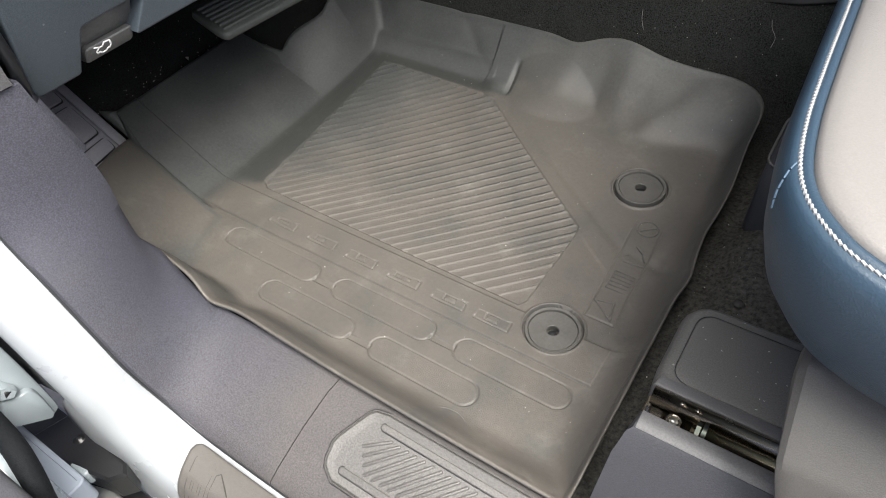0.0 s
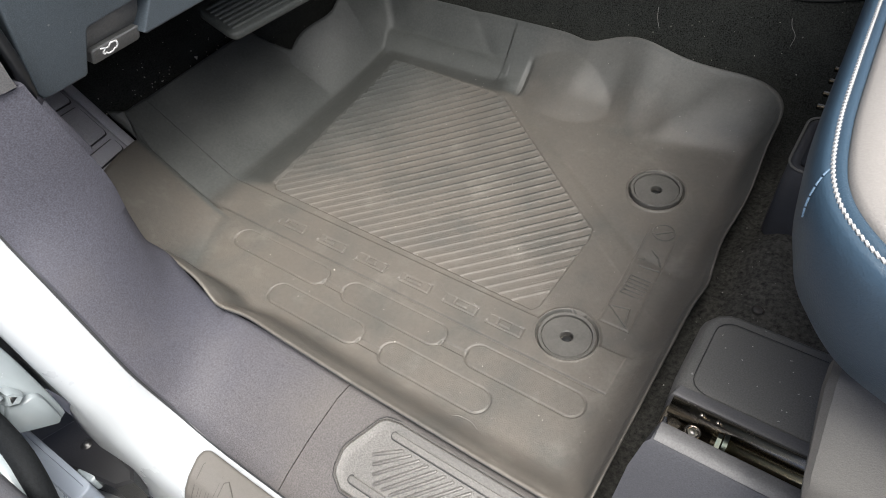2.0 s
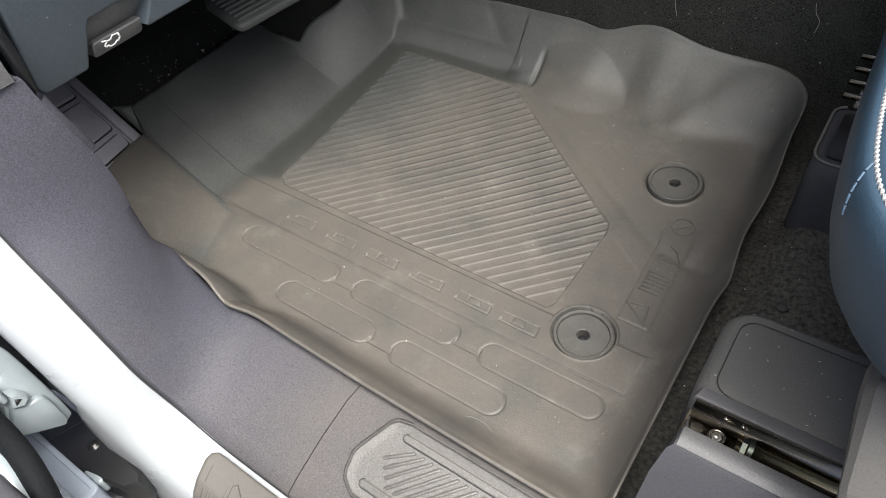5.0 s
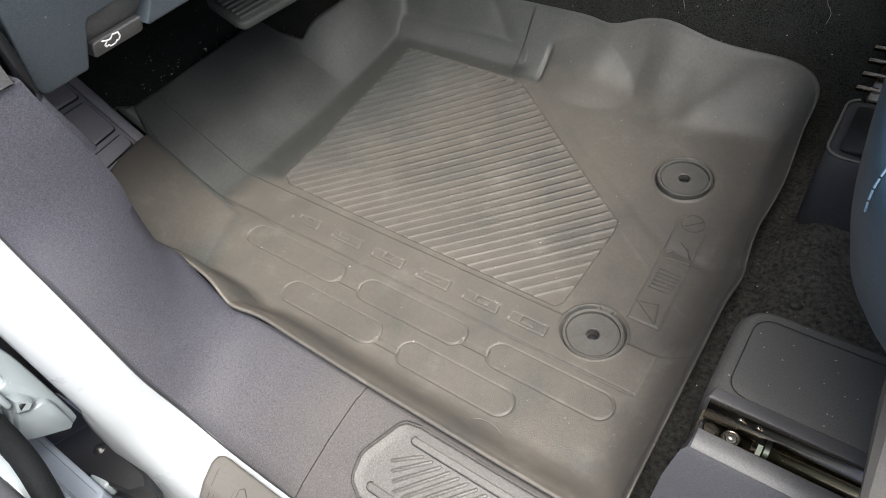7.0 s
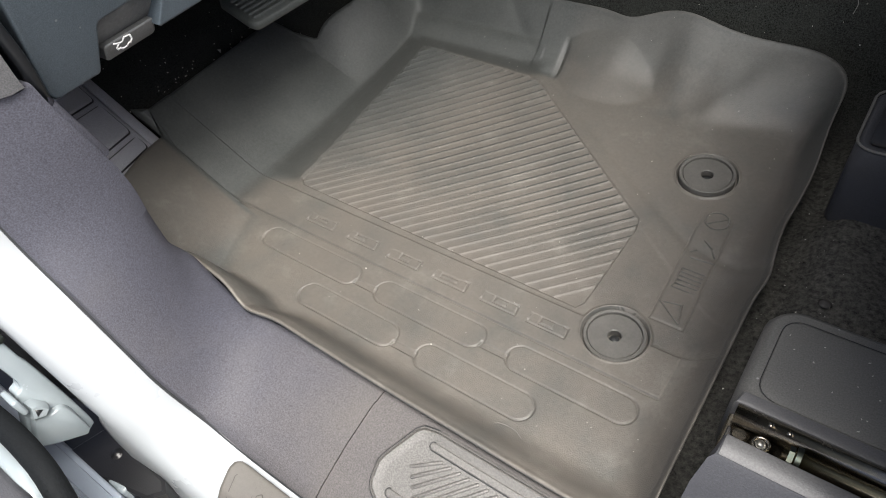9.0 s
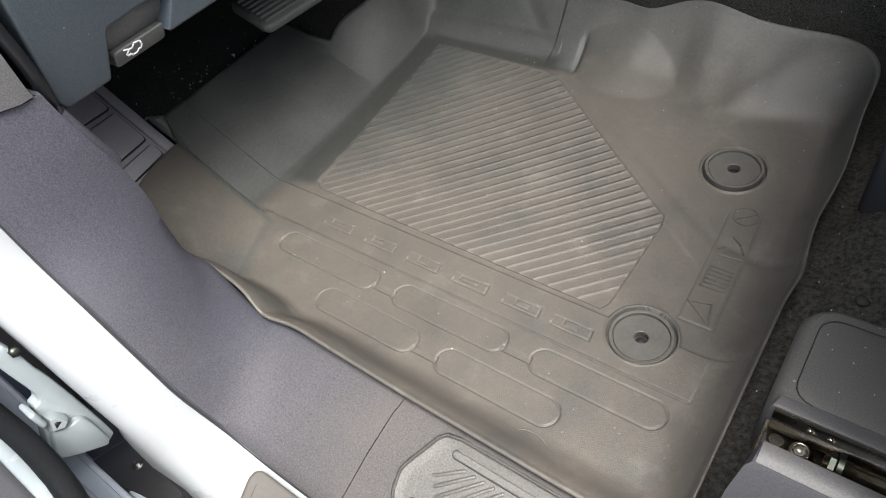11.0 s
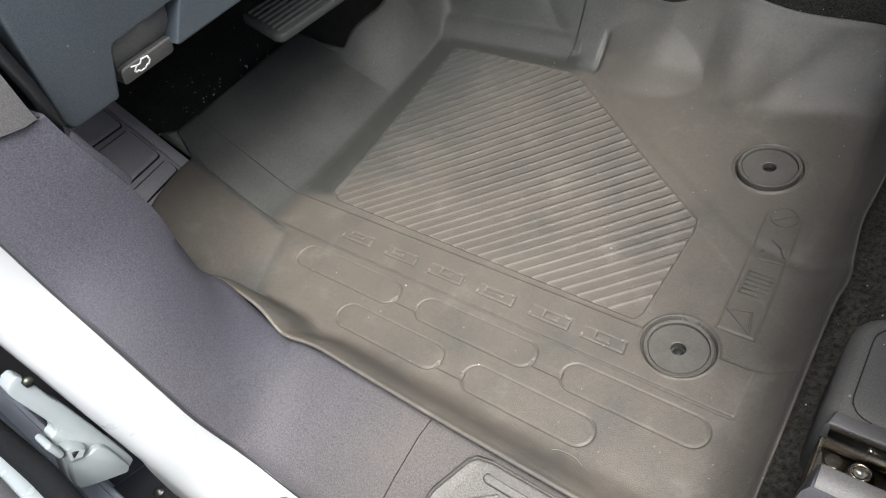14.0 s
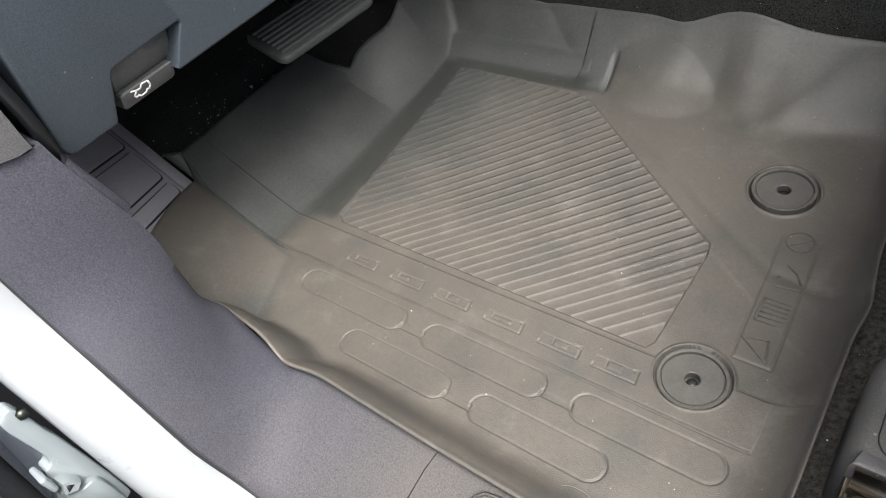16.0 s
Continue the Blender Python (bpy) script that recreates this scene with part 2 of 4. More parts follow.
SIDE = material("slate_plastic", (0.046, 0.047, 0.053), 0.55, spec=0.35, grain=0.15, grain_scale=900, bump=0.5, bump_scale=1100)
BLACKP = material("black_plastic", (0.011, 0.011, 0.012), 0.32, grain=0.1, bump=0.3)
# lighter copy of the slate plastic for the lit top lip; also the ledge
LIT_LIP = material("lit_lip_plastic", (0.098, 0.096, 0.098), 0.45, spec=0.4, grain=0.15, grain_scale=900, bump=0.4, bump_scale=1100)
KICK = material("kick_plastic", (0.34, 0.34, 0.37), 0.45, grain=0.25, grain_scale=900, bump=0.6, bump_scale=1000)
SEAMBLUE = material("blue_thread", (0.045, 0.08, 0.125), 0.7)
LEVER = material("lever_plastic", (0.082, 0.084, 0.085), 0.5, grain=0.15, bump=0.5, bump_scale=800)
PEDALR = material("pedal_rubber", (0.05, 0.055, 0.052), 0.6, grain=0.15, bump=0.3)
DOORC = material("door_paint", (0.30, 0.34, 0.40), 0.5, stain=0.3, stain_scale=15, stain_color=(0.34, 0.38, 0.44))
GOLD = material("yellow_paint", (0.6, 0.35, 0.05), 0.4)
CONCRETE = material("concrete", (0.3, 0.29, 0.28), 0.85, grain=0.1, grain_scale=40, stain=0.3, stain_scale=1.5)
DISC = material("disc_plastic", (0.070, 0.067, 0.062), 0.5, grain=0.15, bump=0.5, bump_scale=1000, stain=0.3, stain_scale=60, stain_color=(0.13, 0.125, 0.115))
COVERP = material("cover_plastic", (0.118, 0.115, 0.108), 0.55, spec=0.35, grain=0.2, grain_scale=900, bump=0.6, bump_scale=1100, stain=0.25, stain_scale=40, stain_color=(0.135, 0.131, 0.122), speck=0.5)
SEALG = material("door_seal_rubber", (0.010, 0.011, 0.013), 0.32, spec=0.35)
SEALR = material("seal_rubber", (0.006, 0.007, 0.008), 0.75, spec=0.12, grain=0.3, grain_scale=500, bump=0.5)
DIRTY = material("dirty_white_paint", (0.26, 0.265, 0.25), 0.5, stain=0.7, stain_scale=25, stain_color=(0.12, 0.12, 0.105))
# pale tone chosen so the unseen cabin surfaces bounce more light
BOUNCE = material("pale_bounce", (0.62, 0.61, 0.59), 0.95, grain=0.1)
LINT = material("lint", (0.17, 0.165, 0.155), 0.9)
CRUMB = material("crumb", (0.55, 0.53, 0.48), 0.9)
WHITE = material("white_print", (0.8, 0.8, 0.8), 0.6)


# ---- mesh helpers ----
def part(name, bm, mat, parent=None, label="", smooth=True):
    me = bpy.data.meshes.new(name)
    bm.to_mesh(me)
    bm.free()
    me.materials.append(mat)
    if smooth:
        for p in me.polygons:
            p.use_smooth = True
    ob = new(name, me)
    ob.parent = parent
    if label:
        ob["label"] = label
    return ob


def smart(ob, angle=35):
    """Marks edges sharper than the angle, so that smooth shading keeps them crisp."""
    me = ob.data
    bm = bmesh.new()
    bm.from_mesh(me)
    for e in bm.edges:
        e.smooth = len(e.link_faces) == 2 and e.calc_face_angle(0) < radians(angle)
    bm.to_mesh(me)
    bm.free()
    return ob


def empty(name, at=(0, 0, 0)):
    ob = new(name)
    ob.location = at
    ob.empty_display_size = 0.02
    return ob


def sheet(pts):
    """A bmesh of quads over an (n, m, 3) array of points."""
    n, m, _ = pts.shape
    bm = bmesh.new()
    vs = [bm.verts.new(p) for p in pts.reshape(-1, 3)]
    for i in range(n - 1):
        for j in range(m - 1):
            bm.faces.new((vs[i * m + j], vs[(i + 1) * m + j], vs[(i + 1) * m + j + 1], vs[i * m + j + 1]))
    return bm


def thicken(ob, t, offset=-1.0):
    md = ob.modifiers.new("thickness", "SOLIDIFY")
    md.thickness, md.offset = t, offset
    return ob


def box(lo, hi, bevel=0.0, seg=2):
    bm = bmesh.new()
    bmesh.ops.create_cube(bm, size=1.0)
    for v in bm.verts:
        v.co = Vector([lo[k] if v.co[k] < 0 else hi[k] for k in range(3)])
    if bevel:
        bmesh.ops.bevel(bm, geom=bm.edges[:], offset=bevel, segments=seg, affect="EDGES", profile=0.5)
    return bm


def prism(outline, z0, z1, bevel=0.0, seg=2):
    """An upright prism over a plan outline."""
    bm = bmesh.new()
    low = [bm.verts.new((x, y, z0)) for x, y in outline]
    f = bm.faces.new(low)
    if f.normal.z > 0 or f.calc_area() and sum((a.co.x * b.co.y - b.co.x * a.co.y) for a, b in zip(low, low[1:] + low[:1])) > 0:
        f.normal_flip()
    ext = bmesh.ops.extrude_face_region(bm, geom=[f])
    top = [v for v in ext["geom"] if isinstance(v, bmesh.types.BMVert)]
    for v in top:
        v.co.z = z1
    bmesh.ops.recalc_face_normals(bm, faces=bm.faces[:])
    if bevel:
        es = [e for e in bm.edges if e.verts[0] in top and e.verts[1] in top]
        bmesh.ops.bevel(bm, geom=es, offset=bevel, segments=seg, affect="EDGES", profile=0.5)
    return bm


def tube(a, b, r, seg=16, r2=None, caps=True):
    a, b = Vector(a), Vector(b)
    bm = bmesh.new()
    bmesh.ops.create_cone(bm, cap_ends=caps, segments=seg, radius1=r, radius2=r if r2 is None else r2, depth=(b - a).length)
    turn = (b - a).to_track_quat("Z", "Y").to_matrix().to_4x4()
    bmesh.ops.transform(bm, matrix=Matrix.Translation((a + b) / 2) @ turn, verts=bm.verts[:])
    return bm


def lathe(profile, at=(0, 0, 0), seg=48):
    """A turned body from (radius, height) pairs about the upright axis."""
    a = np.linspace(0, 2 * np.pi, seg + 1)
    pts = np.array([[(r * math.cos(t) + at[0], r * math.sin(t) + at[1], z + at[2]) for t in a] for r, z in profile])
    bm = sheet(pts)
    bmesh.ops.remove_doubles(bm, verts=bm.verts[:], dist=1e-6)
    bmesh.ops.recalc_face_normals(bm, faces=bm.faces[:])
    return bm


def sweep(path, r, seg=8):
    """A round cord along a list of points."""
    path = [Vector(p) for p in path]
    rows = []
    for i, p in enumerate(path):
        d = (path[min(i + 1, len(path) - 1)] - path[max(i - 1, 0)]).normalized()
        u = d.cross(Vector((0.3, 0.2, 1))).normalized()
        w = d.cross(u)
        rows.append([tuple(p + r * (math.cos(a) * u + math.sin(a) * w)) for a in np.linspace(0, 2 * np.pi, seg + 1)])
    bm = sheet(np.array(rows))
    bmesh.ops.remove_doubles(bm, verts=bm.verts[:], dist=1e-7)
    return bm


def smooth_path(points, n):
    """n points along a Catmull-Rom curve through the given ones."""
    p = np.array(points, float)
    p = np.vstack([2 * p[0] - p[1], p, 2 * p[-1] - p[-2]])
    out = []
    for s in np.linspace(0, len(points) - 1 - 1e-9, n):
        i, t = int(s), s - int(s)
        a, b, c, d = p[i:i + 4]
        out.append(0.5 * (2 * b + (c - a) * t + (2 * a - 5 * b + 4 * c - d) * t * t + (3 * b - a - 3 * c + d) * t ** 3))
    return np.array(out)


def ease(a, b, x):
    t = np.clip((x - a) / (b - a), 0, 1)
    return t * t * (3 - 2 * t)


def soft_max(a, b, k):
    h = np.clip(0.5 + 0.5 * (a - b) / k, 0, 1)
    return b + (a - b) * h + k * h * (1 - h)


def capsule_outline(a, b, r, n=6):
    a, b = Vector(a), Vector(b)
    d = (b - a).normalized()
    m = Vector((-d.y, d.x))
    out = []
    for c, s in ((b, 1), (a, -1)):
        for t in np.linspace(-90, 90, n):
            q = c + r * s * (d * math.cos(radians(t)) + m * math.sin(radians(t)))
            out.append((q.x, q.y))
    return out


def grow(outline, d):
    """An outline moved inwards by d (for convex outlines)."""
    n = len(outline)
    c = np.mean(outline, axis=0)
    out = []
    for i in range(n):
        p, q, r = (np.array(outline[k % n]) for k in (i - 1, i, i + 1))
        e1, e2 = (q - p) / np.linalg.norm(q - p), (r - q) / np.linalg.norm(r - q)
        n1, n2 = np.array([-e1[1], e1[0]]), np.array([-e2[1], e2[0]])
        if np.dot(n1, c - q) < 0:
            n1, n2 = -n1, -n2
        b = n1 + n2
        b = b / max(1e-9, np.dot(b, n1))
        out.append(tuple(q + b * d))
    return out


def ring_plate(levels):
    """A lofted plate from (outline, height) levels, closed by the last one."""
    bm = bmesh.new()
    rings = [[bm.verts.new((x, y, z)) for x, y in o] for o, z in levels]
    for a, b in zip(rings, rings[1:]):
        for k in range(len(a)):
            bm.faces.new((a[k], a[(k + 1) % len(a)], b[(k + 1) % len(a)], b[k]))
    bm.faces.new(rings[-1])
    bmesh.ops.recalc_face_normals(bm, faces=bm.faces[:])
    if sum(f.normal.z * f.calc_area() for f in bm.faces) < 0:
        bmesh.ops.reverse_faces(bm, faces=bm.faces[:])
    return bm


# ---- floor mat: one moulded tray ----
def near_edge(x):
    return -0.150 - 0.006 * np.exp(-((x + 0.268) / 0.02) ** 2) - 0.036 * ease(-0.345, -0.40, x)


def far_edge(x):
    return 0.352 + 0.004 * np.exp(-((x + 0.10) / 0.035) ** 2) - 0.004 * np.exp(-((x + 0.15) / 0.02) ** 2)


def rear_edge(y):
    return 0.085 + 0.003 * np.exp(-((y - 0.09) / 0.02) ** 2) - 0.003 * np.exp(-((y - 0.15) / 0.03) ** 2) - 0.004 * ease(0.2, 0.27, y)


def front_edge(y):
    return np.where(y < -0.0440, -0.5075 + (-0.050 - y) * 0.74, -0.553 - 0.02 * y + 0.056 * ease(0.170, 0.195, y) + 0.022 * ease(0.195, 0.265, y))


def capsule(x, y, x0, x1, yc, r):
    return np.hypot(x - np.clip(x, x0 + r, x1 - r), y - yc) - r


# outline of the ribbed heel pad
PAD = [(-0.386, 0.0215), (-0.398, 0.170), (-0.3985, 0.280), (-0.240, 0.2745), (-0.224, 0.2705), (-0.036, 0.128), (-0.034, 0.116), (-0.0365, 0.017), (-0.041, 0.0095), (-0.376, 0.0150)]
PILLS = ((-0.360, -0.233, -0.060), (-0.210, -0.091, -0.060), (-0.067, 0.046, -0.060), (-0.273, -0.158, -0.0975), (-0.135, -0.022, -0.0975))
LINKS = ((-0.240, -0.203, -0.064), (-0.098, -0.060, -0.064), (-0.165, -0.128, -0.1015))
MARKS = (-0.316, -0.260, -0.207, -0.153, -0.100, -0.052)


def floor_rise(y):
    """The floor climbs towards the tunnel."""
    return 0.24 * np.clip(y, 0, 1) ** 2


def mould_line(d, near, depth):
    """A moulded edge along d = 0, sharp and deep where near is 1, soft where it is 0."""
    return -depth * (0.30 + 0.70 * near) * np.exp(-(d / 0.0008) ** 2)


def mat_height(x, y):
    # upstand along the sill
    lip = 0.005 + np.interp(x, (-0.6, -0.42, -0.37, -0.33, -0.30, -0.285, -0.270, -0.2, -0.125, 0, 0.1), (0.0, 0.02, 0.066, 0.066, 0.057, 0.051, 0.041, 0.032, 0.026, 0.022, 0.022))
    p = np.clip(1 - (y - near_edge(x)) / 0.038, 0, 1)
    near = lip * p * p * (3 - 2 * p)
    # toe ramp, steeper beside the tunnel
    steep = np.clip((y - 0.182) / 0.10, 0, 1)
    run = (-0.427 - 0.004 * steep) - x
    ramp = soft_max(run * (0.62 + 1.3 * steep), 0 * x, 0.0022)
    # sloping cheek beside the kick panel, a low step above the ramp
    out = np.clip(-0.045 - y, 0, 0.15)
    cheek = soft_max((0.60 + 6.0 * out) * (-0.398 + 0.43 * out - x), 0 * x, 0.003)
    side = ease(-0.0405, -0.0450, y)
    h = soft_max(ramp + (cheek - ramp) * side, near, 0.004) - 0.001 + floor_rise(y) * ease(-0.50, -0.43, x)
    # rear upstand
    zr = 0.004 + np.interp(y, (-0.2, -0.1, 0.1, 0.17, 0.22, 0.27, 0.31), (0.022, 0.026, 0.03, 0.034, 0.048, 0.064, 0.070))
    zf = 0.076 + 0.012 * np.exp(-((x + 0.09) / 0.045) ** 2) - 0.004 * np.exp(-((x + 0.15) / 0.025) ** 2)
    wf = np.interp(x, (-0.6, -0.256, -0.2525, -0.2485, -0.240, -0.13, -0.10, -0.075, -0.047, -0.012, 0.0, 0.03, 0.1), (0.010, 0.010, 0.010, 0.029, 0.030, 0.026, 0.030, 0.040, 0.046, 0.058, 0.064, 0.068, 0.068))
    wf = wf + 0.044 + 0.002 * np.exp(-((x + 0.075) / 0.016) ** 2) - 0.003 * np.exp(-((x + 0.106) / 0.012) ** 2) + 0.004 * np.exp(-((x + 0.030) / 0.016) ** 2)
    # the two upstands run into each other round the corner
    a, b = y - far_edge(x), x - rear_edge(y)
    turn = ease(-0.055, 0.055, b - a)
    p = np.clip(1 + soft_max(a, b, 0.075) / (wf + (0.037 - wf) * turn), 0, 1)
    corner = p ** (1 + 0.7 * turn) * (zf + (zr - zf) * turn)
    h = soft_max(h, np.where(x > -0.15, corner, np.maximum(zf * np.clip(1 + a / wf, 0, 1), zr * np.clip(1 + b / 0.030, 0, 1) ** 1.7)), 0.016)
    h = soft_max(h, floor_rise(y) + 0.012 * ease(0.288, 0.318, y) * ease(-0.235, -0.242, x), 0.004)
    # rounded boss at the foot of the tunnel side
    nub = 0.0265 - 22.0 * ((x + 0.2345) ** 2 + 1.6 * (y - 0.299) ** 2)
    h = soft_max(h, np.where(x < -0.2205, nub, -0.05), 0.004)
    u, v = (x + 0.164) * 0.985 - (y - 0.304) * 0.17, (y - 0.304) * 0.985 + (x + 0.164) * 0.17
    dome = np.clip(1 - (u / np.where(u < 0, 0.053, 0.068)) ** 2 - (v / np.where(v < 0, 0.041, 0.033)) ** 2, 0, 1)
    h = h + 0.0115 * dome ** 1.35 - 0.004 * np.exp(-((x + 0.2135) / 0.0035) ** 2) * ease(0.280, 0.292, y) * ease(0.330, 0.312, y)
    # raised field round the rear fixing
    side = np.minimum((x + 0.155) * 0.58 + (y - 0.250) * 0.815, (y - 0.124) + 0.15 * (x - 0.03))
    plateau = 0.0112 + 0.04 * (y - 0.2065) - 0.001
    low = np.minimum(h, plateau)
    h = h + (plateau - low) * ease(-0.010, 0.010, side) * ease(0.02, 0.0, h - floor_rise(y)) - 0.0016 * np.exp(-((side + 0.008) / 0.006) ** 2)
    plain = h + 0.0006
    # sunk channel round the heel pad
    sunk = np.minimum(np.minimum(x + 0.424, 0.297 - y), np.minimum(y - 0.004, 0.0760 - 0.607 * x - 0.795 * y))
    h = h - 0.0008 * ease(-0.002, 0.002, sunk)
    inside = np.full_like(x, 1.0)
    for a, b in zip(PAD, PAD[1:] + PAD[:1]):
        ex, ey = b[0] - a[0], b[1] - a[1]
        inside = np.minimum(inside, ((x - a[0]) * ey - (y - a[1]) * ex) / math.hypot(ex, ey))
    h = h - 0.0022 * ease(-0.0006, 0.0004, inside)
    # lettering panel, oblong recesses and their links
    band = np.minimum(np.minimum(y + 0.039, 0.003 - y), 0.054 - x)
    h = h + 0.0011 * ease(-0.0006, 0.0006, band) + mould_line(y + 0.0390, 1.0, 0.0022) * ease(0.0545, 0.0535, x)
    for x0, x1, yc in PILLS:
        d = capsule(x, y, x0, x1, yc, 0.0125)
        low = np.maximum(ease(0.006, -0.008, y - yc), 0.8 * ease(x1 - 0.016, x1 - 0.004, x))
        h = h - 0.0004 * ease(0.0006, -0.0006, d) + mould_line(d, low, 0.0016)
    for x0, x1, yc in LINKS:
        d = np.maximum(np.abs(y - yc) - 0.0030, np.abs(x - (x0 + x1) / 2) - (x1 - x0) / 2 + 0.005)
        h = h - 0.0014 * ease(0.0008, -0.0008, d)
    for k, xc in enumerate(MARKS):
        u, v = x - xc + 0.12 * (y + 0.02), y + 0.0200
        outer = np.maximum(np.abs(u) - 0.0175, np.abs(v) - 0.0052)
        inner = np.maximum(np.abs(u + (0.0015, 0.004, 0.0, 0.002, -0.001, 0.0005)[k]) - (0.0075, 0.006, 0.0055, 0.009, 0.0065, 0.0065)[k], np.abs(v - 0.0012) - (0.0016, 0.0024, 0.0030, 0.0018, 0.0028, 0.0034)[k])
        low = np.maximum(ease(-0.001, -0.004, v), ease(0.012, 0.016, u))
        h = h - 0.0003 * ease(0.0006, -0.0006, outer) + (mould_line(outer, low, 0.0018) + 0.0005 * np.exp(-(outer / 0.0008) ** 2)) * ease(-0.2, 0.6, low)
        h = h + 0.0006 * ease(0.0006, -0.0006, inner) + mould_line(inner, ease(0.002, -0.002, u + v), 0.0014)
    # seats of the two fixings
    for xc, yc, r in ((0.0, 0.0, 0.0275), (-0.0020, 0.2065, 0.0281)):
        rr = np.hypot(x - xc, y - yc)
        h = h + (plain - h) * ease(r + 0.0040, r + 0.0010, rr)
        h = h - 0.0050 * ease(0.0004, -0.0004, rr - r) - 0.007 * ease(0.0005, -0.0005, rr - 0.008) + 0.0010 * np.exp(-((rr - r - 0.0012) / 0.0012) ** 2)
    # marking field
    box_d = np.maximum(np.abs(x - 0.031 + 0.033 * (y - 0.031)) - 0.0142, np.abs(y - 0.098) - 0.068)
    h = h + mould_line(box_d, 0.4 + 0.0 * y, 0.0020) * ease(0.165, 0.150, y)
    # beaded rim
    edge = np.minimum(y - near_edge(x), -soft_max(x - rear_edge(y), y - far_edge(x), 0.06))
    return h + 0.0015 * np.exp(-((edge - 0.0014) / 0.0022) ** 2)


FLOOR_LIFT = float(mat_height(np.array([-0.2]), np.array([0.15]))[0] - floor_rise(0.15))


def build_mat():
    xs = np.concatenate([np.arange(-0.576, -0.385, 0.0024), np.arange(-0.385, -0.37, 0.0011), np.arange(-0.37, 0.064, 0.00062), np.arange(0.064, 0.0845, 0.0010), [0.085]])
    ys = np.concatenate([[-0.150], np.arange(-0.149, -0.13, 0.0010), np.arange(-0.13, -0.114, 0.0011), np.arange(-0.114, 0.006, 0.00062), np.arange(0.006, 0.030, 0.0010), np.arange(0.030, 0.172, 0.0010), np.arange(0.172, 0.242, 0.0009), np.arange(0.242, 0.328, 0.0016), np.arange(0.328, 0.3515, 0.0009), [0.352]])
    x, y = np.meshgrid(xs, ys, indexing="ij")
    # rows follow the rims
    y = y + (far_edge(x) - 0.352) * ease(0.27, 0.35, y) + (near_edge(x) + 0.150) * ease(-0.115, -0.149, y)
    x = x + (rear_edge(y) - 0.085) * ease(0.066, 0.0849, x)

    def outside(x, y):
        a = soft_max(near_edge(x) - y, front_edge(y) - x, 0.004)
        b = soft_max(y - far_edge(x), x - rear_edge(y), 0.06)
        b = soft_max(b, front_edge(y) - x, 0.01)
        return np.maximum(a, np.maximum(b, near_edge(x) - y))

    keep = outside(x, y) < 0.0008
    n, m = x.shape
    idx = np.arange(n * m).reshape(n, m)
    q = np.stack([idx[:-1, :-1], idx[1:, :-1], idx[1:, 1:], idx[:-1, 1:]], -1).reshape(-1, 4)
    q = q[keep.ravel()[q].all(1)]
    # draw the border onto the outline
    e = np.sort(np.concatenate([q[:, [0, 1]], q[:, [1, 2]], q[:, [2, 3]], q[:, [3, 0]]]), axis=1)
    key, count = np.unique(e[:, 0] * (n * m) + e[:, 1], return_counts=True)
    rim = np.unique(np.concatenate([key[count == 1] // (n * m), key[count == 1] % (n * m)]))
    x, y = x.ravel(), y.ravel()
    for _ in range(4):
        rx, ry, d = x[rim], y[rim], 1e-5
        g = outside(rx, ry)
        gx, gy = (outside(rx + d, ry) - g) / d, (outside(rx, ry + d) - g) / d
        n2 = np.maximum(gx * gx + gy * gy, 0.3)
        x[rim], y[rim] = rx - g * gx / n2, ry - g * gy / n2
    loops = np.concatenate([q[:, [0, 1]], q[:, [1, 2]], q[:, [2, 3]], q[:, [3, 0]]])
    loops = loops[np.isin(np.sort(loops, axis=1) @ np.array([n * m, 1]), key[count == 1])]
    out_x, out_y = np.zeros(n * m), np.zeros(n * m)
    out_x[rim], out_y[rim] = gx, gy
    used, q = np.unique(q, return_inverse=True)
    back = np.full(n * m, -1)
    back[used] = np.arange(len(used))
    q = q.reshape(-1, 4)
    x, y = x[used], y[used]
    verts = np.stack([x, y, mat_height(x, y) - FLOOR_LIFT], 1)
    # the rim's rounded edge and its return underneath
    ox, oy = out_x[used], out_y[used]
    ends = back[rim]
    slot = np.full(len(used), -1)
    slot[ends] = np.arange(len(ends))
    rings, base = [verts], len(verts)
    for k, (o, dz) in enumerate(((0.0007, -0.0008), (0.0007, -0.0026), (-0.0006, -0.0034), (-0.010, -0.0036))):
        rx, ry = verts[ends, 0] + ox[ends] * o, verts[ends, 1] + oy[ends] * o
        z = verts[ends, 2] + dz if o > -0.005 else np.minimum(verts[ends, 2], mat_height(rx, ry) - FLOOR_LIFT) - 0.0036
        rings.append(np.stack([rx, ry, z], 1))
    quads = [q]
    a, b = back[loops[:, 0]], back[loops[:, 1]]
    top_a, top_b = a, b
    for k in range(4):
        low_a, low_b = base + k * len(ends) + slot[a], base + k * len(ends) + slot[b]
        quads.append(np.stack([top_b, top_a, low_a, low_b], 1))
        top_a, top_b = low_a, low_b
    verts, q = np.concatenate(rings), np.concatenate(quads)
    me = bpy.data.meshes.new("tray")
    me.from_pydata(verts.tolist(), [], q.tolist())
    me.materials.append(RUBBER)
    for p in me.polygons:
        p.use_smooth = True
    return new("tray", me)


floor_mat = tagged(empty("floor_mat"), "dusty grey-brown rubber tray mat with a ribbed heel pad", "floor mat")
build_mat().parent = floor_mat

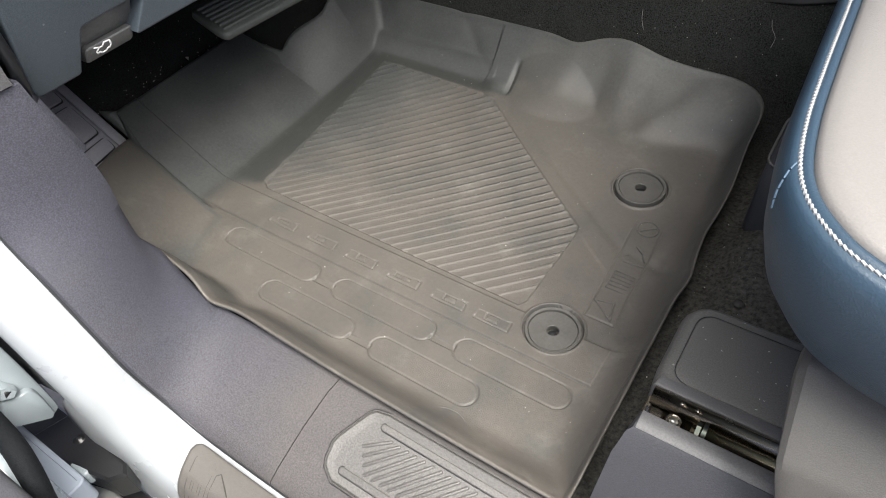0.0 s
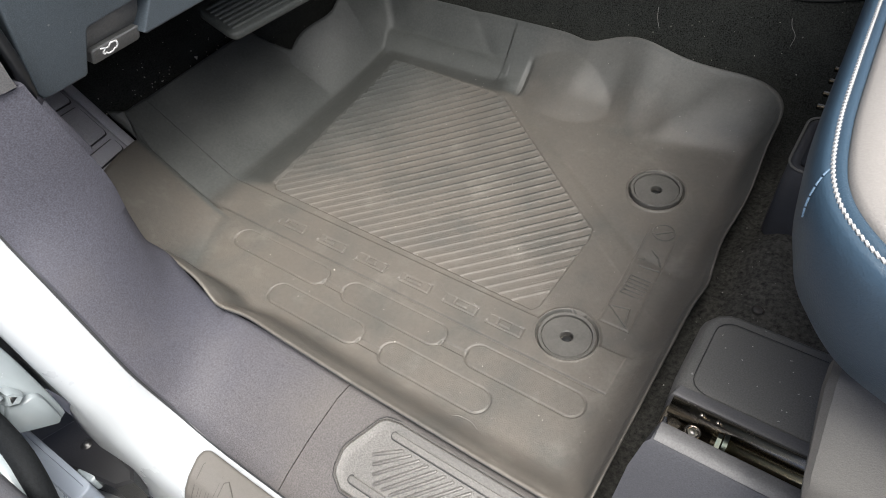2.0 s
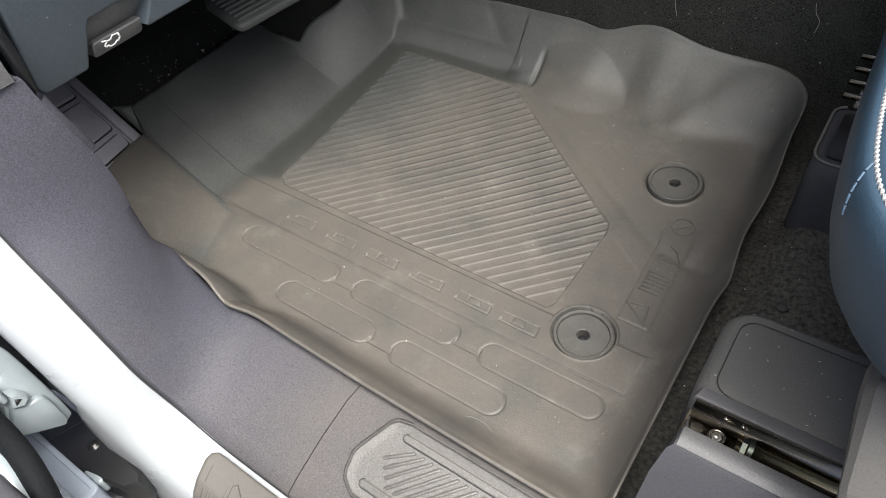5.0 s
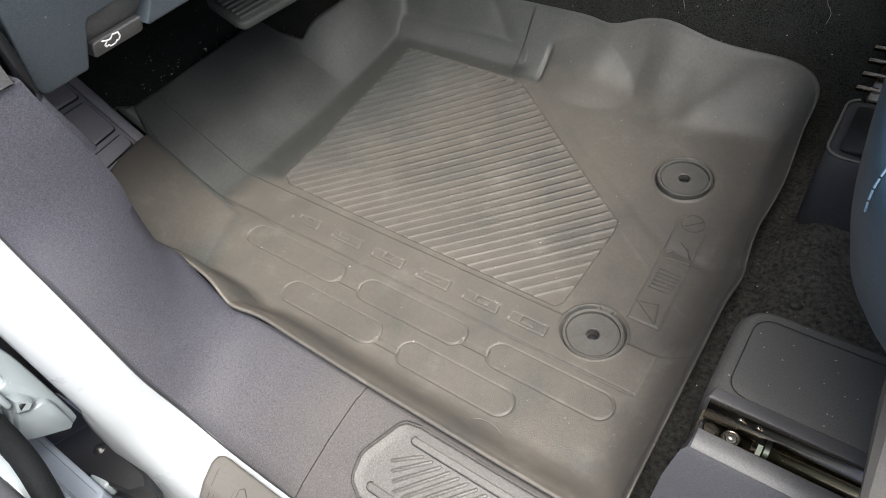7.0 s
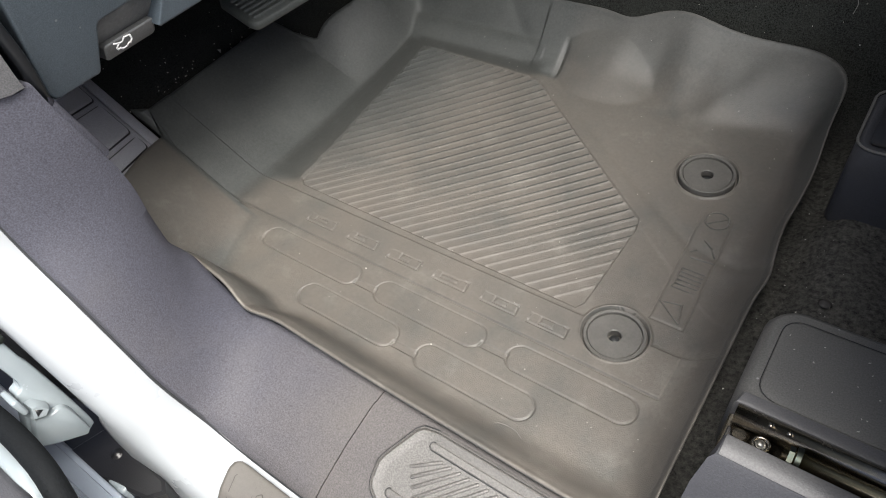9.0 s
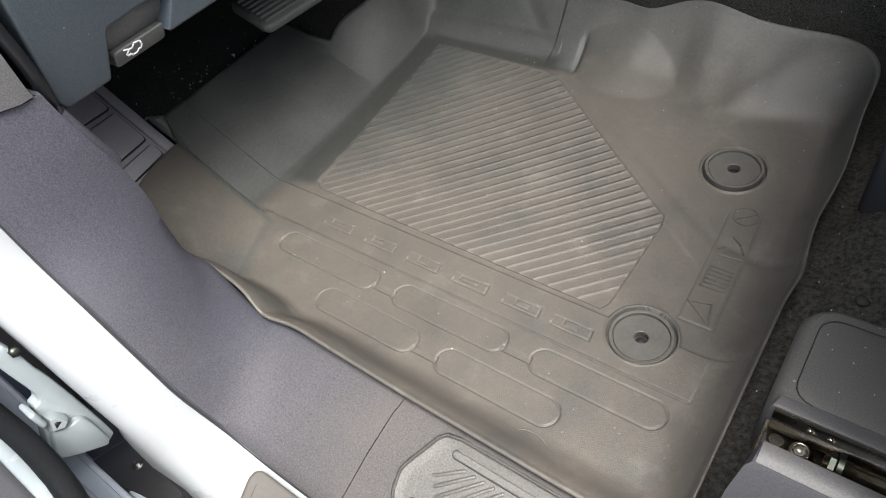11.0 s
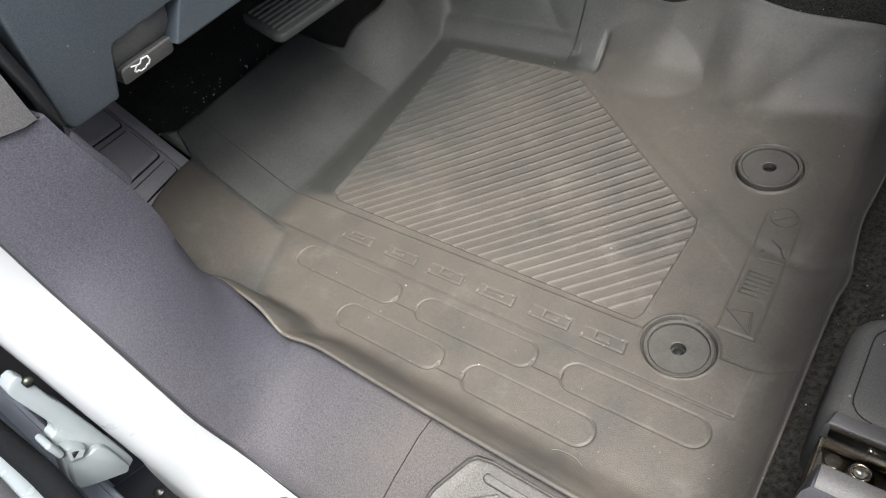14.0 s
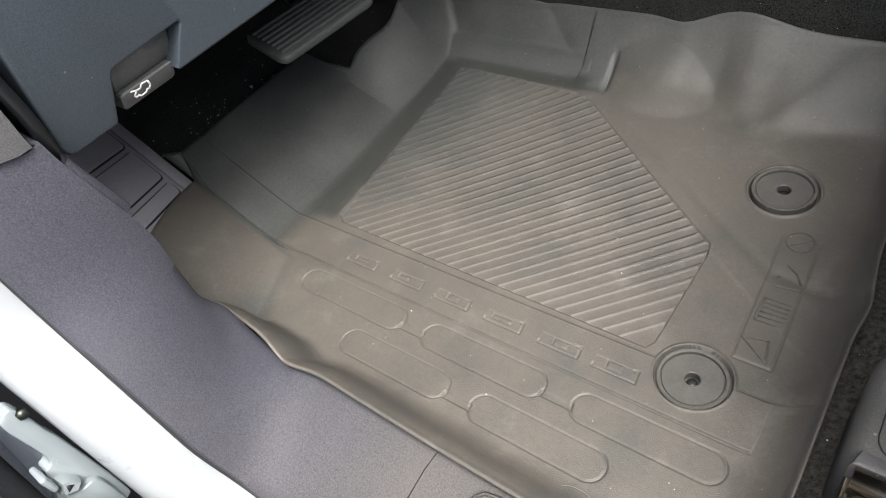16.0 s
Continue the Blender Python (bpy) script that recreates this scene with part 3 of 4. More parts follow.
# heel pad: slanting ribs, each clipped to the pad outline
def clip_line(p, d, poly):
    """The stretch of the line p + t d inside a convex outline given clockwise or not."""
    lo, hi = -9.0, 9.0
    area = sum(a[0] * b[1] - b[0] * a[1] for a, b in zip(poly, poly[1:] + poly[:1]))
    s = 1 if area > 0 else -1
    for a, b in zip(poly, poly[1:] + poly[:1]):
        nx, ny = -(b[1] - a[1]) * s, (b[0] - a[0]) * s
        c, k = (p[0] - a[0]) * nx + (p[1] - a[1]) * ny, d[0] * nx + d[1] * ny
        if abs(k) < 1e-9:
            if c < 0:
                return None
        elif k > 0:
            lo = max(lo, -c / k)
        else:
            hi = min(hi, -c / k)
    return (lo, hi) if hi - lo > 0.010 else None


RIB_ANGLE, RIB_PITCH = radians(46.2), 0.01070
rib_d = (math.cos(RIB_ANGLE), math.sin(RIB_ANGLE))
rib_n = (-rib_d[1], rib_d[0])
# across a rib from its near side: distance and height; the top climbs to a crest on the far side
RIB_SECTION = ((0.0000, -0.0030), (0.0001, 0.0013), (0.0004, 0.0019), (0.0056, 0.0020), (0.0070, 0.0023), (0.0078, 0.0028), (0.0083, 0.0028), (0.0087, 0.0019), (0.0088, -0.0030))


def rib_sheet(offset):
    """One rib of the heel pad, its ends cut along the pad's outline, bending with the floor."""
    rows = []
    mid = clip_line((rib_n[0] * (offset + 0.005), rib_n[1] * (offset + 0.005)), rib_d, PAD)
    for across, height in RIB_SECTION:
        o = offset + across
        t = clip_line((rib_n[0] * o, rib_n[1] * o), rib_d, PAD)
        if not t or not mid:
            return None
        # stepped, rounded ends
        back = 0.0010 * abs(across / 0.0088 - 0.5) ** 3 * 8 + 0.0004
        run = np.linspace(t[0] + (mid[0] - t[0]) * 0.35 + back, t[1] + (mid[1] - t[1]) * 0.35 - back, 26)
        if run[-1] - run[0] < 0.004:
            return None
        x, y = rib_n[0] * o + rib_d[0] * run, rib_n[1] * o + rib_d[1] * run
        rows.append(np.stack([x, y, floor_rise(y) + height], 1))
    bm = sheet(np.array(rows))
    bmesh.ops.reverse_faces(bm, faces=bm.faces[:])
    return bm


for k in range(-2, 48):
    bm = rib_sheet(0.0352 + k * RIB_PITCH)
    if bm:
        smart(part("rib", bm, RIBBED, floor_mat), 40)


def fixing(at, r, tilt=0.0):
    def laid(bm):
        bmesh.ops.rotate(bm, verts=bm.verts[:], cent=at, matrix=Matrix.Rotation(tilt, 3, "X"))
        return bm

    f = part("fixing_disc", laid(lathe([(0.0058, -0.006), (0.0056, 0.0002), (0.0064, 0.0008), (r * 0.80, 0.0008), (r * 0.815, -0.0006), (r * 0.835, -0.0006), (r * 0.85, 0.0022), (r * 0.93, 0.0026), (r * 0.955, 0.0018), (r * 0.965, -0.004)], at, 56)), DISC, floor_mat, "round dark plastic fixing disc")
    smart(f, 30)
    part("post", laid(lathe([(0.0, -0.0048), (0.0042, -0.0048), (0.0046, -0.0065)], at, 20)), BLACK, f, "dark post in the hole")
    return f


fixing((0.0, 0.0, 0.0012), 0.0272)
fixing((-0.0020, 0.2065, 0.0136), 0.0276, 0.04)

# ---- sill trim and front pillar foot ----
OUTER = [(0.62, -0.016), (0.25, -0.016), (0.0, -0.0155), (-0.135, -0.013), (-0.2087, -0.005), (-0.2395, 0.0205), (-0.2585, 0.0675), (-0.2910, 0.141), (-0.315, 0.19), (-0.324, 0.25), (-0.328, 0.31), (-0.335, 0.42), (-0.345, 0.60)]
INNER = [(0.62, 0.022), (0.25, 0.021), (0.0, 0.020), (-0.13, 0.022), (-0.20, 0.026), (-0.262, 0.034), (-0.302, 0.078), (-0.312, 0.14), (-0.306, 0.19), (-0.295, 0.25), (-0.290, 0.31), (-0.285, 0.42), (-0.275, 0.60)]
OUT_PATH, IN_PATH = smooth_path(OUTER, 1200), smooth_path(INNER, 1200)


def at_x(x):
    """The share of the path at which the lower run reaches x."""
    return float(np.argmin(np.abs(OUT_PATH[:600, 0] - x))) / 1199


def strip(u0, u1, n, across):
    """Rows across the door opening, from the outer path to the inner one and past it; across: (blend, y, lift), y a number or a pair for sill and pillar."""
    rows = []
    for s in np.linspace(u0, u1, n):
        k = min(1198, int(s * 1199))
        po, pi_ = OUT_PATH[k], IN_PATH[k]
        d = OUT_PATH[k + 1] - OUT_PATH[k]
        d = d / np.linalg.norm(d)
        nrm = np.array([d[1], -d[0]])
        up = float(ease(-0.004, 0.075, np.array(po[1])))
        high = float(ease(0.07, 0.13, np.array(po[1])))
        shift = -0.023 * float(ease(0.17, 0.30, np.array(po[1])))
        row = []
        for w, y, lift in across:
            lift = lift if isinstance(lift, float) else lift[0] + (lift[1] - lift[0]) * up
            q = po + (pi_ - po) * w + nrm * lift
            if not isinstance(y, float):
                y = y[0] + (y[1] - y[0]) * up + (y[-1] - y[1]) * high + shift * max(0.0, w)
            row.append((q[0], y, q[1]))
        rows.append(row)
    return np.array(rows)


TRIM_ACROSS = [(0.0, (-0.237, -0.2435), -0.012), (0.0, (-0.2402, -0.2468), -0.004), (0.02, (-0.2385, -0.2450), 0.0), (0.15, (-0.228, -0.234), 0.002), (0.5, (-0.196, -0.205), 0.004),
               (0.85, (-0.163, -0.178), 0.0015), (1.0, (-0.149, -0.167, -0.169), -0.0025), (1.02, (-0.1505, -0.1615, -0.1690), -0.005), (1.0, (-0.1515, -0.1555, -0.1700), -0.010), (0.9, (-0.1525, -0.1510, -0.1720), -0.035)]
SEAM, TOP = at_x(-0.131), float(np.argmin(np.abs(IN_PATH[:, 1] - 0.288))) / 1199
pillar_trim = tagged(thicken(smart(part("pillar_trim", sheet(strip(SEAM + 0.0002, TOP - 0.002, 150, TRIM_ACROSS)), TRIM), 60), 0.003), "dark grey grained plastic trim curving from sill up the pillar", "trim", kind="structure")
sill_trim = tagged(thicken(smart(part("sill_trim", sheet(strip(0.0, SEAM - 0.0002, 40, TRIM_ACROSS)), TRIM), 60), 0.003), "dark grey grained plastic sill trim beside the rubber mat", "trim", kind="structure")
UPPER_ACROSS = [(w, (y if isinstance(y, float) else (y[-1], y[-1] - 0.001 - 0.004 * max(0.0, min(1.0, w * 2 - 1)))), l + 0.0025) for w, y, l in TRIM_ACROSS]
# black sheet added under the mat edge to give the gap its shade
fx, fy = np.meshgrid(np.linspace(-0.37, -0.14, 40), np.linspace(-0.180, -0.152, 12), indexing="ij")
fz = np.interp(fx, (-0.37, -0.33, -0.30, -0.27, -0.2, -0.14), (0.058, 0.048, 0.036, 0.018, 0.004, 0.0)) + 0.0 * fy
tagged(thicken(part("gap_sheet", sheet(np.stack([fx, fy, fz - 0.006], -1)), BLACKP), 0.003), "added black sheet for the shaded gap under the mat edge", "trim", kind="structure")
tagged(thicken(smart(part("upper_pillar_trim", sheet(strip(TOP, 1.0, 40, UPPER_ACROSS)), UPPER), 60), 0.003), "grey grained plastic trim on the upper pillar", "trim", kind="structure")

BODY_ACROSS = [(0.0, (-0.236, -0.2425), -0.02), (0.0, (-0.2395, -0.246), -0.0058), (0.0, (-0.2435, -0.250), -0.0036), (0.0, (-0.260, -0.262), -0.003), (0.0, (-0.273, -0.275), -0.006), (0.0, (-0.282, -0.284), -0.012),
               (0.0, (-0.288, -0.289), (-0.022, -0.020)), (0.0, (-0.291, -0.291), (-0.040, -0.030)), (0.0, (-0.297, -0.289), (-0.090, -0.036)), (0.0, (-0.298, -0.284), (-0.14, -0.039))]
GAP_ACROSS = [(0.0, -0.266, -0.0385), (0.0, -0.286, -0.040), (0.0, -0.290, -0.047), (0.0, -0.291, -0.09), (0.0, -0.31, -0.13)]
body_sill = tagged(thicken(part("body_sill", sheet(strip(0.0, 1.0, 200, BODY_ACROSS)), PAINT), 0.002), "glossy white painted body sill round the door opening", "car body", kind="structure")


# black sheet put in for the shaded gap behind the pillar edge
tagged(part("hinge_gap", sheet(strip(at_x(-0.285), 1.0, 80, GAP_ACROSS)), BLACKP), "black sheet that darkens the gap between pillar and hinge", "recess", kind="structure")


edge = strip(0.0, 1.0, 160, [(0.0, (-0.2418, -0.2484), -0.0018)])[:, 0]
tagged(part("trim_edge_bead", sweep([tuple(p) for p in edge], 0.0013, 8), BLACK), "black rubber bead between trim and painted sill", "trim", kind="structure")


def on_sill(bm, origin_x=0.0):
    """Lays a plan (x, distance outwards from the mat edge, height) on the sloping sill."""
    a = math.atan2(0.036, 0.085)
    for v in bm.verts:
        x, d, h = v.co
        lift = 0.004 * math.sin(math.pi * min(1, max(0, d / 0.092)))
        v.co = Vector((x + origin_x, -0.150 - d * math.cos(a) - h * math.sin(a), 0.0260 + lift - d * math.sin(a) + h * math.cos(a)))
    return bm


# scuff plate let into the sill trim
scuff = tagged(empty("scuff_plate"), "grey plastic scuff plate with diagonal ribs set in the sill", "scuff plate")
plate = [(-0.066, 0.0045), (-0.078, 0.007), (-0.083, 0.012), (-0.0965, 0.041), (-0.098, 0.047), (-0.0965, 0.060), (-0.094, 0.066), (-0.083, 0.0735), (0.44, 0.0735), (0.44, 0.0045)]
smart(part("rim", on_sill(ring_plate([(plate, -0.001), (plate, 0.0024), (grow(plate, 0.0010), 0.0030), (grow(plate, 0.0016), 0.0014), (grow(plate, 0.0022), 0.0028), (grow(plate, 0.0030), 0.0032), (grow(plate, 0.0085), 0.0016), (grow(plate, 0.0100), 0.0014)])), SCUFF, scuff), 25)
part("gap", on_sill(sweep([(x, d, 0.0012) for x, d in grow(plate, -0.0004)[:9] + plate[8:9]], 0.0006, 6)), BLACK, scuff, "dark gap round the plate")
for a, b in (((-0.064, 0.0165), (0.42, 0.0165)), ((-0.078, 0.0615), (0.42, 0.0615))):
    part("bar_gap", on_sill(sweep([(x, d, 0.0014) for x, d in capsule_outline(a, b, 0.0034)], 0.0005, 6)), BLACK, scuff, "dark gap round the bar")
    smart(part("long_bar", on_sill(ring_plate([(capsule_outline(a, b, 0.0030), -0.001), (capsule_outline(a, b, 0.0030), 0.0022), (capsule_outline(a, b, 0.0022), 0.0028)])), SCUFF, scuff), 25)
for k in range(64):
    x0 = -0.083 + k * 0.0078
    a, b = (x0, 0.0555), (x0 + 0.030, 0.0235)
    if k < 3:
        a = (x0 + 0.006 * (3 - k) * 0.6, 0.0555 - 0.006 * (3 - k))
    part("diagonal_rib", on_sill(ring_plate([(capsule_outline(a, b, 0.0014, 4), -0.001), (capsule_outline(a, b, 0.0013, 4), 0.0020), (capsule_outline(a, b, 0.0006, 4), 0.0026)])), SCUFF, scuff)

# step pad on the painted sill
step = tagged(empty("sill_step_pad"), "taupe plastic pad with slots on the white sill", "step pad")


def body_point(x, d, h):
    """A place on the painted sill: x along it, d outwards from the trim, h above the paint."""
    z = float(np.interp(-x, -OUT_PATH[:700, 0], OUT_PATH[:700, 1])) + 0.0008
    drop = float(np.interp(d, (0.0, 0.0165, 0.0295, 0.0385, 0.0445, 0.0475), (0.0, 0.0, 0.003, 0.009, 0.019, 0.037)))
    return (x, -0.2435 - d, z - drop + h)


def pad_left(d):
    return float(np.interp(d, (0.004, 0.005, 0.0085, 0.014, 0.054), (-0.197, -0.202, -0.2055, -0.206, -0.196)))


rows = []
for d in np.concatenate([[0.0035, 0.0040], np.linspace(0.0048, 0.0455, 22), [0.0462]]):
    left, row = pad_left(d), []
    for k, x in enumerate(np.concatenate([[left, left + 0.0004, left + 0.0014], np.linspace(left + 0.004, 0.3, 14)])):
        edge = min(1.0, max(0.0, (d - 0.0035) / 0.0012)) * min(1.0, (x - left) / 0.0012)
        row.append(body_point(x, d, -0.003 + 0.0055 * edge ** 0.5))
    rows.append(row)
part("pad", sheet(np.array(rows)), TAUPE, step)


def moulded_outline(name, points):
    """A fine dark groove along a closed outline on the pad."""
    ring = np.vstack([np.array(points), points[:1]])
    fine = np.concatenate([np.linspace(a, b, 6)[:-1] for a, b in zip(ring, ring[1:])] + [ring[-1:]])
    part(name, sweep([body_point(x, d, 0.0026) for x, d in fine], 0.00055, 6), SLOT, step, "dark moulded slot edge")


for k in range(3):
    x0 = -0.1935 + k * 0.0075
    moulded_outline("slot", capsule_outline((x0, 0.016 - 0.003 * k), (x0 + 0.0065, 0.0425), 0.0024))
moulded_outline("panel_edge", [(-0.168, 0.015), (-0.171, 0.018), (-0.1655, 0.043), (-0.138, 0.043), (-0.152, 0.026)])

# ---- carpet, tunnel, kick panel, shell ----
def carpet_floor():
    xs, ys = np.linspace(-0.80, 0.85, 200), np.linspace(-0.150, 0.46, 120)
    x, y = np.meshgrid(xs, ys, indexing="ij")
    z = -0.012 + soft_max((-0.455 - x) * 0.70, 0 * x, 0.03) + soft_max((y - 0.362) * 2.6, 0 * y, 0.02)
    z = z + 0.022 * ease(0.088, 0.13, x) * ease(0.40, 0.33, y)
    for k in range(6):
        z = z + 0.0012 * np.sin(x * (31 + 17 * k) + 1.7 * k) * np.sin(y * (27 + 13 * k) + 0.6 * k)
    return sheet(np.stack([x, y, z], -1))


floor = tagged(thicken(part("floor", carpet_floor(), CARPET), 0.006), "black cut-pile carpet on the footwell floor and tunnel", "carpet", kind="structure")


def kick_z(x, y):
    return 0.62 * (-0.415 - x) + 1.0 * (-0.052 - y)


def on_kick(bm, lift=0.0):
    for v in bm.verts:
        v.co.z += kick_z(v.co.x, v.co.y) + lift
    return bm


kick = tagged(empty("kick_panel"), "dark grey plastic kick panel with rounded raised fields", "kick panel", kind="structure")
kx, ky = np.meshgrid(np.linspace(-0.72, -0.505, 44), np.linspace(-0.195, -0.052, 28), indexing="ij")
kx = kx + 0.86 * (-0.052 - ky)
kz = kick_z(kx, ky) - 0.003 - 0.02 * ease(-0.512, -0.507, kx - 0.86 * (-0.052 - ky))
thicken(part("panel", sheet(np.stack([kx, ky, kz], -1)), KICK, kick), 0.004)
smart(part("edge_rail", on_kick(ring_plate([([(-0.72, -0.060), (-0.72, -0.0445), (-0.508, -0.0445), (-0.500, -0.060)], -0.03), ([(-0.72, -0.060), (-0.72, -0.0445), (-0.508, -0.0445), (-0.500, -0.060)], 0.002), ([(-0.72, -0.059), (-0.72, -0.0460), (-0.510, -0.0460), (-0.502, -0.059)], 0.003)])), KICK, kick), 30)


def rounded(x0, x1, y0, y1, r, n=5, skew=0.0):
    out = []
    for cx, cy, a0 in ((x1 - r, y1 - r, 0), (x0 + r, y1 - r, 90), (x0 + r, y0 + r, 180), (x1 - r, y0 + r, 270)):
        for t in np.linspace(a0, a0 + 90, n):
            px, py = cx + r * math.cos(radians(t)), cy + r * math.sin(radians(t))
            out.append((px + skew * (py - y1), py))
    return out


for x0, x1 in ((-0.522, -0.509), (-0.566, -0.530), (-0.612, -0.574), (-0.70, -0.62)):
    o = rounded(x0, x1, -0.17, -0.0655, 0.004, skew=-0.86)
    smart(part("raised_field", on_kick(ring_plate([(o, -0.006), (o, -0.0012), (grow(o, 0.0008), 0.0)])), KICK, kick), 30)
    part("gap", on_kick(sweep([(x, y, -0.0022) for x, y in grow(o, -0.0006) + grow(o, -0.0006)[:1]], 0.0006, 6)), BLACK, kick, "dark gap round the field")

# ---- plain walls that close the car ----
def wall(name, lo, hi, mat, label, category="wall"):
    return tagged(part(name, box(lo, hi), mat, smooth=False), label, category, kind="structure")


wall("wall_front", (-0.86, -0.24, -0.05), (-0.80, 1.3, 0.55), CARPET, "black carpeted bulkhead behind the pedals")
wall("wall_side", (-0.80, -0.26, -0.05), (-0.345, -0.205, 0.55), TRIM, "dark plastic lining of the front pillar")
# unseen far and rear walls, added pale to bounce fill light inward
wall("wall_far", (-0.86, 1.3, -0.1), (1.6, 1.34, 0.5), BOUNCE, "unseen pale far wall, added to bounce light into the cabin")
wall("wall_rear", (1.6, -0.2, -0.1), (1.64, 1.34, 0.5), BOUNCE, "unseen pale rear wall, added to bounce light into the cabin")
# roof panel out of view, its edge set to block light from the far footwell
wall("ceiling", (-0.30, 0.02, 1.00), (1.64, 1.34, 1.03), BOUNCE, "unseen pale roof panel that shades the far side of the footwell", "ceiling")
wall("ground", (-30, -30, -0.50), (30, 30, -0.45), CONCRETE, "grey concrete floor under the car", "ground")

# ---- seat rail and its covers ----
rail_cover = tagged(empty("rail_cover", (0.15, 0, 0.02)), "dark grey plastic cap over the seat rail", "rail cover")


def placed(bm, parent):
    bmesh.ops.translate(bm, verts=bm.verts[:], vec=-Vector(parent.location))
    return bm


foot = rounded(0.099, 0.42, -0.055, 0.044, 0.020)
top = rounded(0.104, 0.42, -0.052, 0.038, 0.020)
part("cap", placed(ring_plate([(foot, -0.01), (rounded(0.101, 0.42, -0.053, 0.041, 0.02), 0.06), (top, 0.068), (grow(top, 0.003), 0.0705), (grow(top, 0.005), 0.071)]), rail_cover), COVERP, rail_cover)
lid = rounded(0.113, 0.42, -0.042, 0.0265, 0.012)
smart(part("lid", placed(ring_plate([(lid, 0.069), (lid, 0.0716), (grow(lid, 0.0012), 0.0722)]), rail_cover), COVERP, rail_cover), 30)
part("seam", placed(sweep([(x, y, 0.0722) for x, y in rounded(0.1125, 0.42, -0.0425, 0.027, 0.0125)[4:15]], 0.0003, 6), rail_cover), BLACK, rail_cover)
smart(part("ledge", placed(prism([(0.104, -0.0545), (0.42, -0.0545), (0.42, -0.0435), (0.107, -0.0435)], 0.05, 0.0745, 0.0030), rail_cover), LIT_LIP, rail_cover, "pale grey ledge"), 30)
rail_side = tagged(part("rail_side_cover", ring_plate([([(0.094, -0.150), (0.45, -0.150), (0.45, -0.089), (0.104, -0.089)], -0.01), ([(0.100, -0.118), (0.45, -0.118), (0.45, -0.089), (0.105, -0.089)], 0.072), ([(0.104, -0.107), (0.45, -0.107), (0.45, -0.089), (0.107, -0.089)], 0.089), ([(0.107, -0.104), (0.45, -0.104), (0.45, -0.090), (0.108, -0.090)], 0.0915)]), SIDE), "slate grey plastic side cover of the seat rail", "rail cover")
smart(rail_side, 30)
lip = sheet(np.array([[(x, y, z) for y, z in ((-0.1105, 0.0800), (-0.1085, 0.0862), (-0.1045, 0.0910), (-0.0985, 0.0935), (-0.0905, 0.0940), (-0.0893, 0.0925), (-0.0890, 0.0700))] for x in (0.1085, 0.1100, 0.120, 0.20, 0.30, 0.45)]))
bmesh.ops.reverse_faces(lip, faces=lip.faces[:])
part("lip", lip, LIT_LIP, rail_side, "rounded top lip of the side cover in lit grey")

rail = tagged(empty("seat_rail", (0.2, -0.07, 0.05)), "black steel seat rail with bolt and threaded rod", "seat rail")
smart(part("channel", placed(box((0.104, -0.0895, 0.0), (0.44, -0.054, 0.0585), 0.001, 1), rail), STEEL, rail), 30)
part("tube", placed(tube((0.107, -0.0605, 0.0705), (0.44, -0.0605, 0.0705), 0.0066, 24), rail), STEEL, rail)
for k in range(2):
    part("rivet", placed(lathe([(0.0, 0.0012), (0.0016, 0.0009), (0.002, 0.0)], (0.128 + 0.011 * k, -0.0615, 0.0765), 12), rail), STEEL, rail)
smart(part("strip", placed(prism([(0.106, -0.0885), (0.136, -0.0885), (0.136, -0.066), (0.106, -0.066)], 0.05, 0.0625, 0.0008), rail), STEEL, rail), 30)
bolt = part("bolt", placed(lathe([(0.0035, 0.0075), (0.0040, 0.0085), (0.0052, 0.0085), (0.0058, 0.0075), (0.0060, 0.004), (0.0078, 0.003), (0.0080, 0.0)], (0.127, -0.0735, 0.0632), 24), rail), STEEL, rail, "black bolt head")
part("socket", placed(lathe([(0.0, 0.004), (0.0034, 0.0042), (0.0036, 0.0075)], (0.127, -0.0735, 0.0632), 6), rail), SILVER, bolt, "bright socket")
smart(part("stud", placed(tube((0.114, -0.0705, 0.060), (0.114, -0.0705, 0.0655), 0.0042, 20), rail), STEEL, rail), 30)
rod = part("threaded_rod", placed(tube((0.139, -0.074, 0.073), (0.44, -0.074, 0.073), 0.0056, 24), rail), ZINC, rail, "brassy threaded steel rod")
ts = np.linspace(0, 9 * 2 * np.pi, 120)
part("thread", placed(sweep([(0.152 + 0.0012 * t / (2 * np.pi), -0.074 + 0.0053 * math.cos(t), 0.073 + 0.0053 * math.sin(t)) for t in ts], 0.0003, 5), rail), ZINC, rod)
for x, r in ((0.1475, 0.0080), (0.1435, 0.0066)):
    smart(part("nut", placed(tube((x - 0.0015, -0.074, 0.073), (x + 0.0015, -0.074, 0.073), r, 6 if r < 0.007 else 20), rail), NUT, rail), 30)
part("grease_dot", placed(lathe([(0.0, 0.0022), (0.0014, 0.0016), (0.0018, 0.0)], (0.158, -0.087, 0.0585), 10), rail), GOLD, rail, "yellow paint dot")

inner_cap = tagged(empty("inner_rail_cap", (0.15, 0.24, 0.02)), "dusty dark grey plastic end cap of the inner seat rail", "rail cover")
f1, f2 = rounded(0.104, 0.45, 0.208, 0.300, 0.012), rounded(0.106, 0.45, 0.2105, 0.300, 0.014)
part("cap", placed(ring_plate([(f1, 0.0), (rounded(0.105, 0.45, 0.209, 0.3, 0.012), 0.06), (f2, 0.080), (grow(f2, 0.002), 0.084), (grow(f2, 0.006), 0.0845), (grow(f2, 0.008), 0.083)]), inner_cap), SIDE, inner_cap)
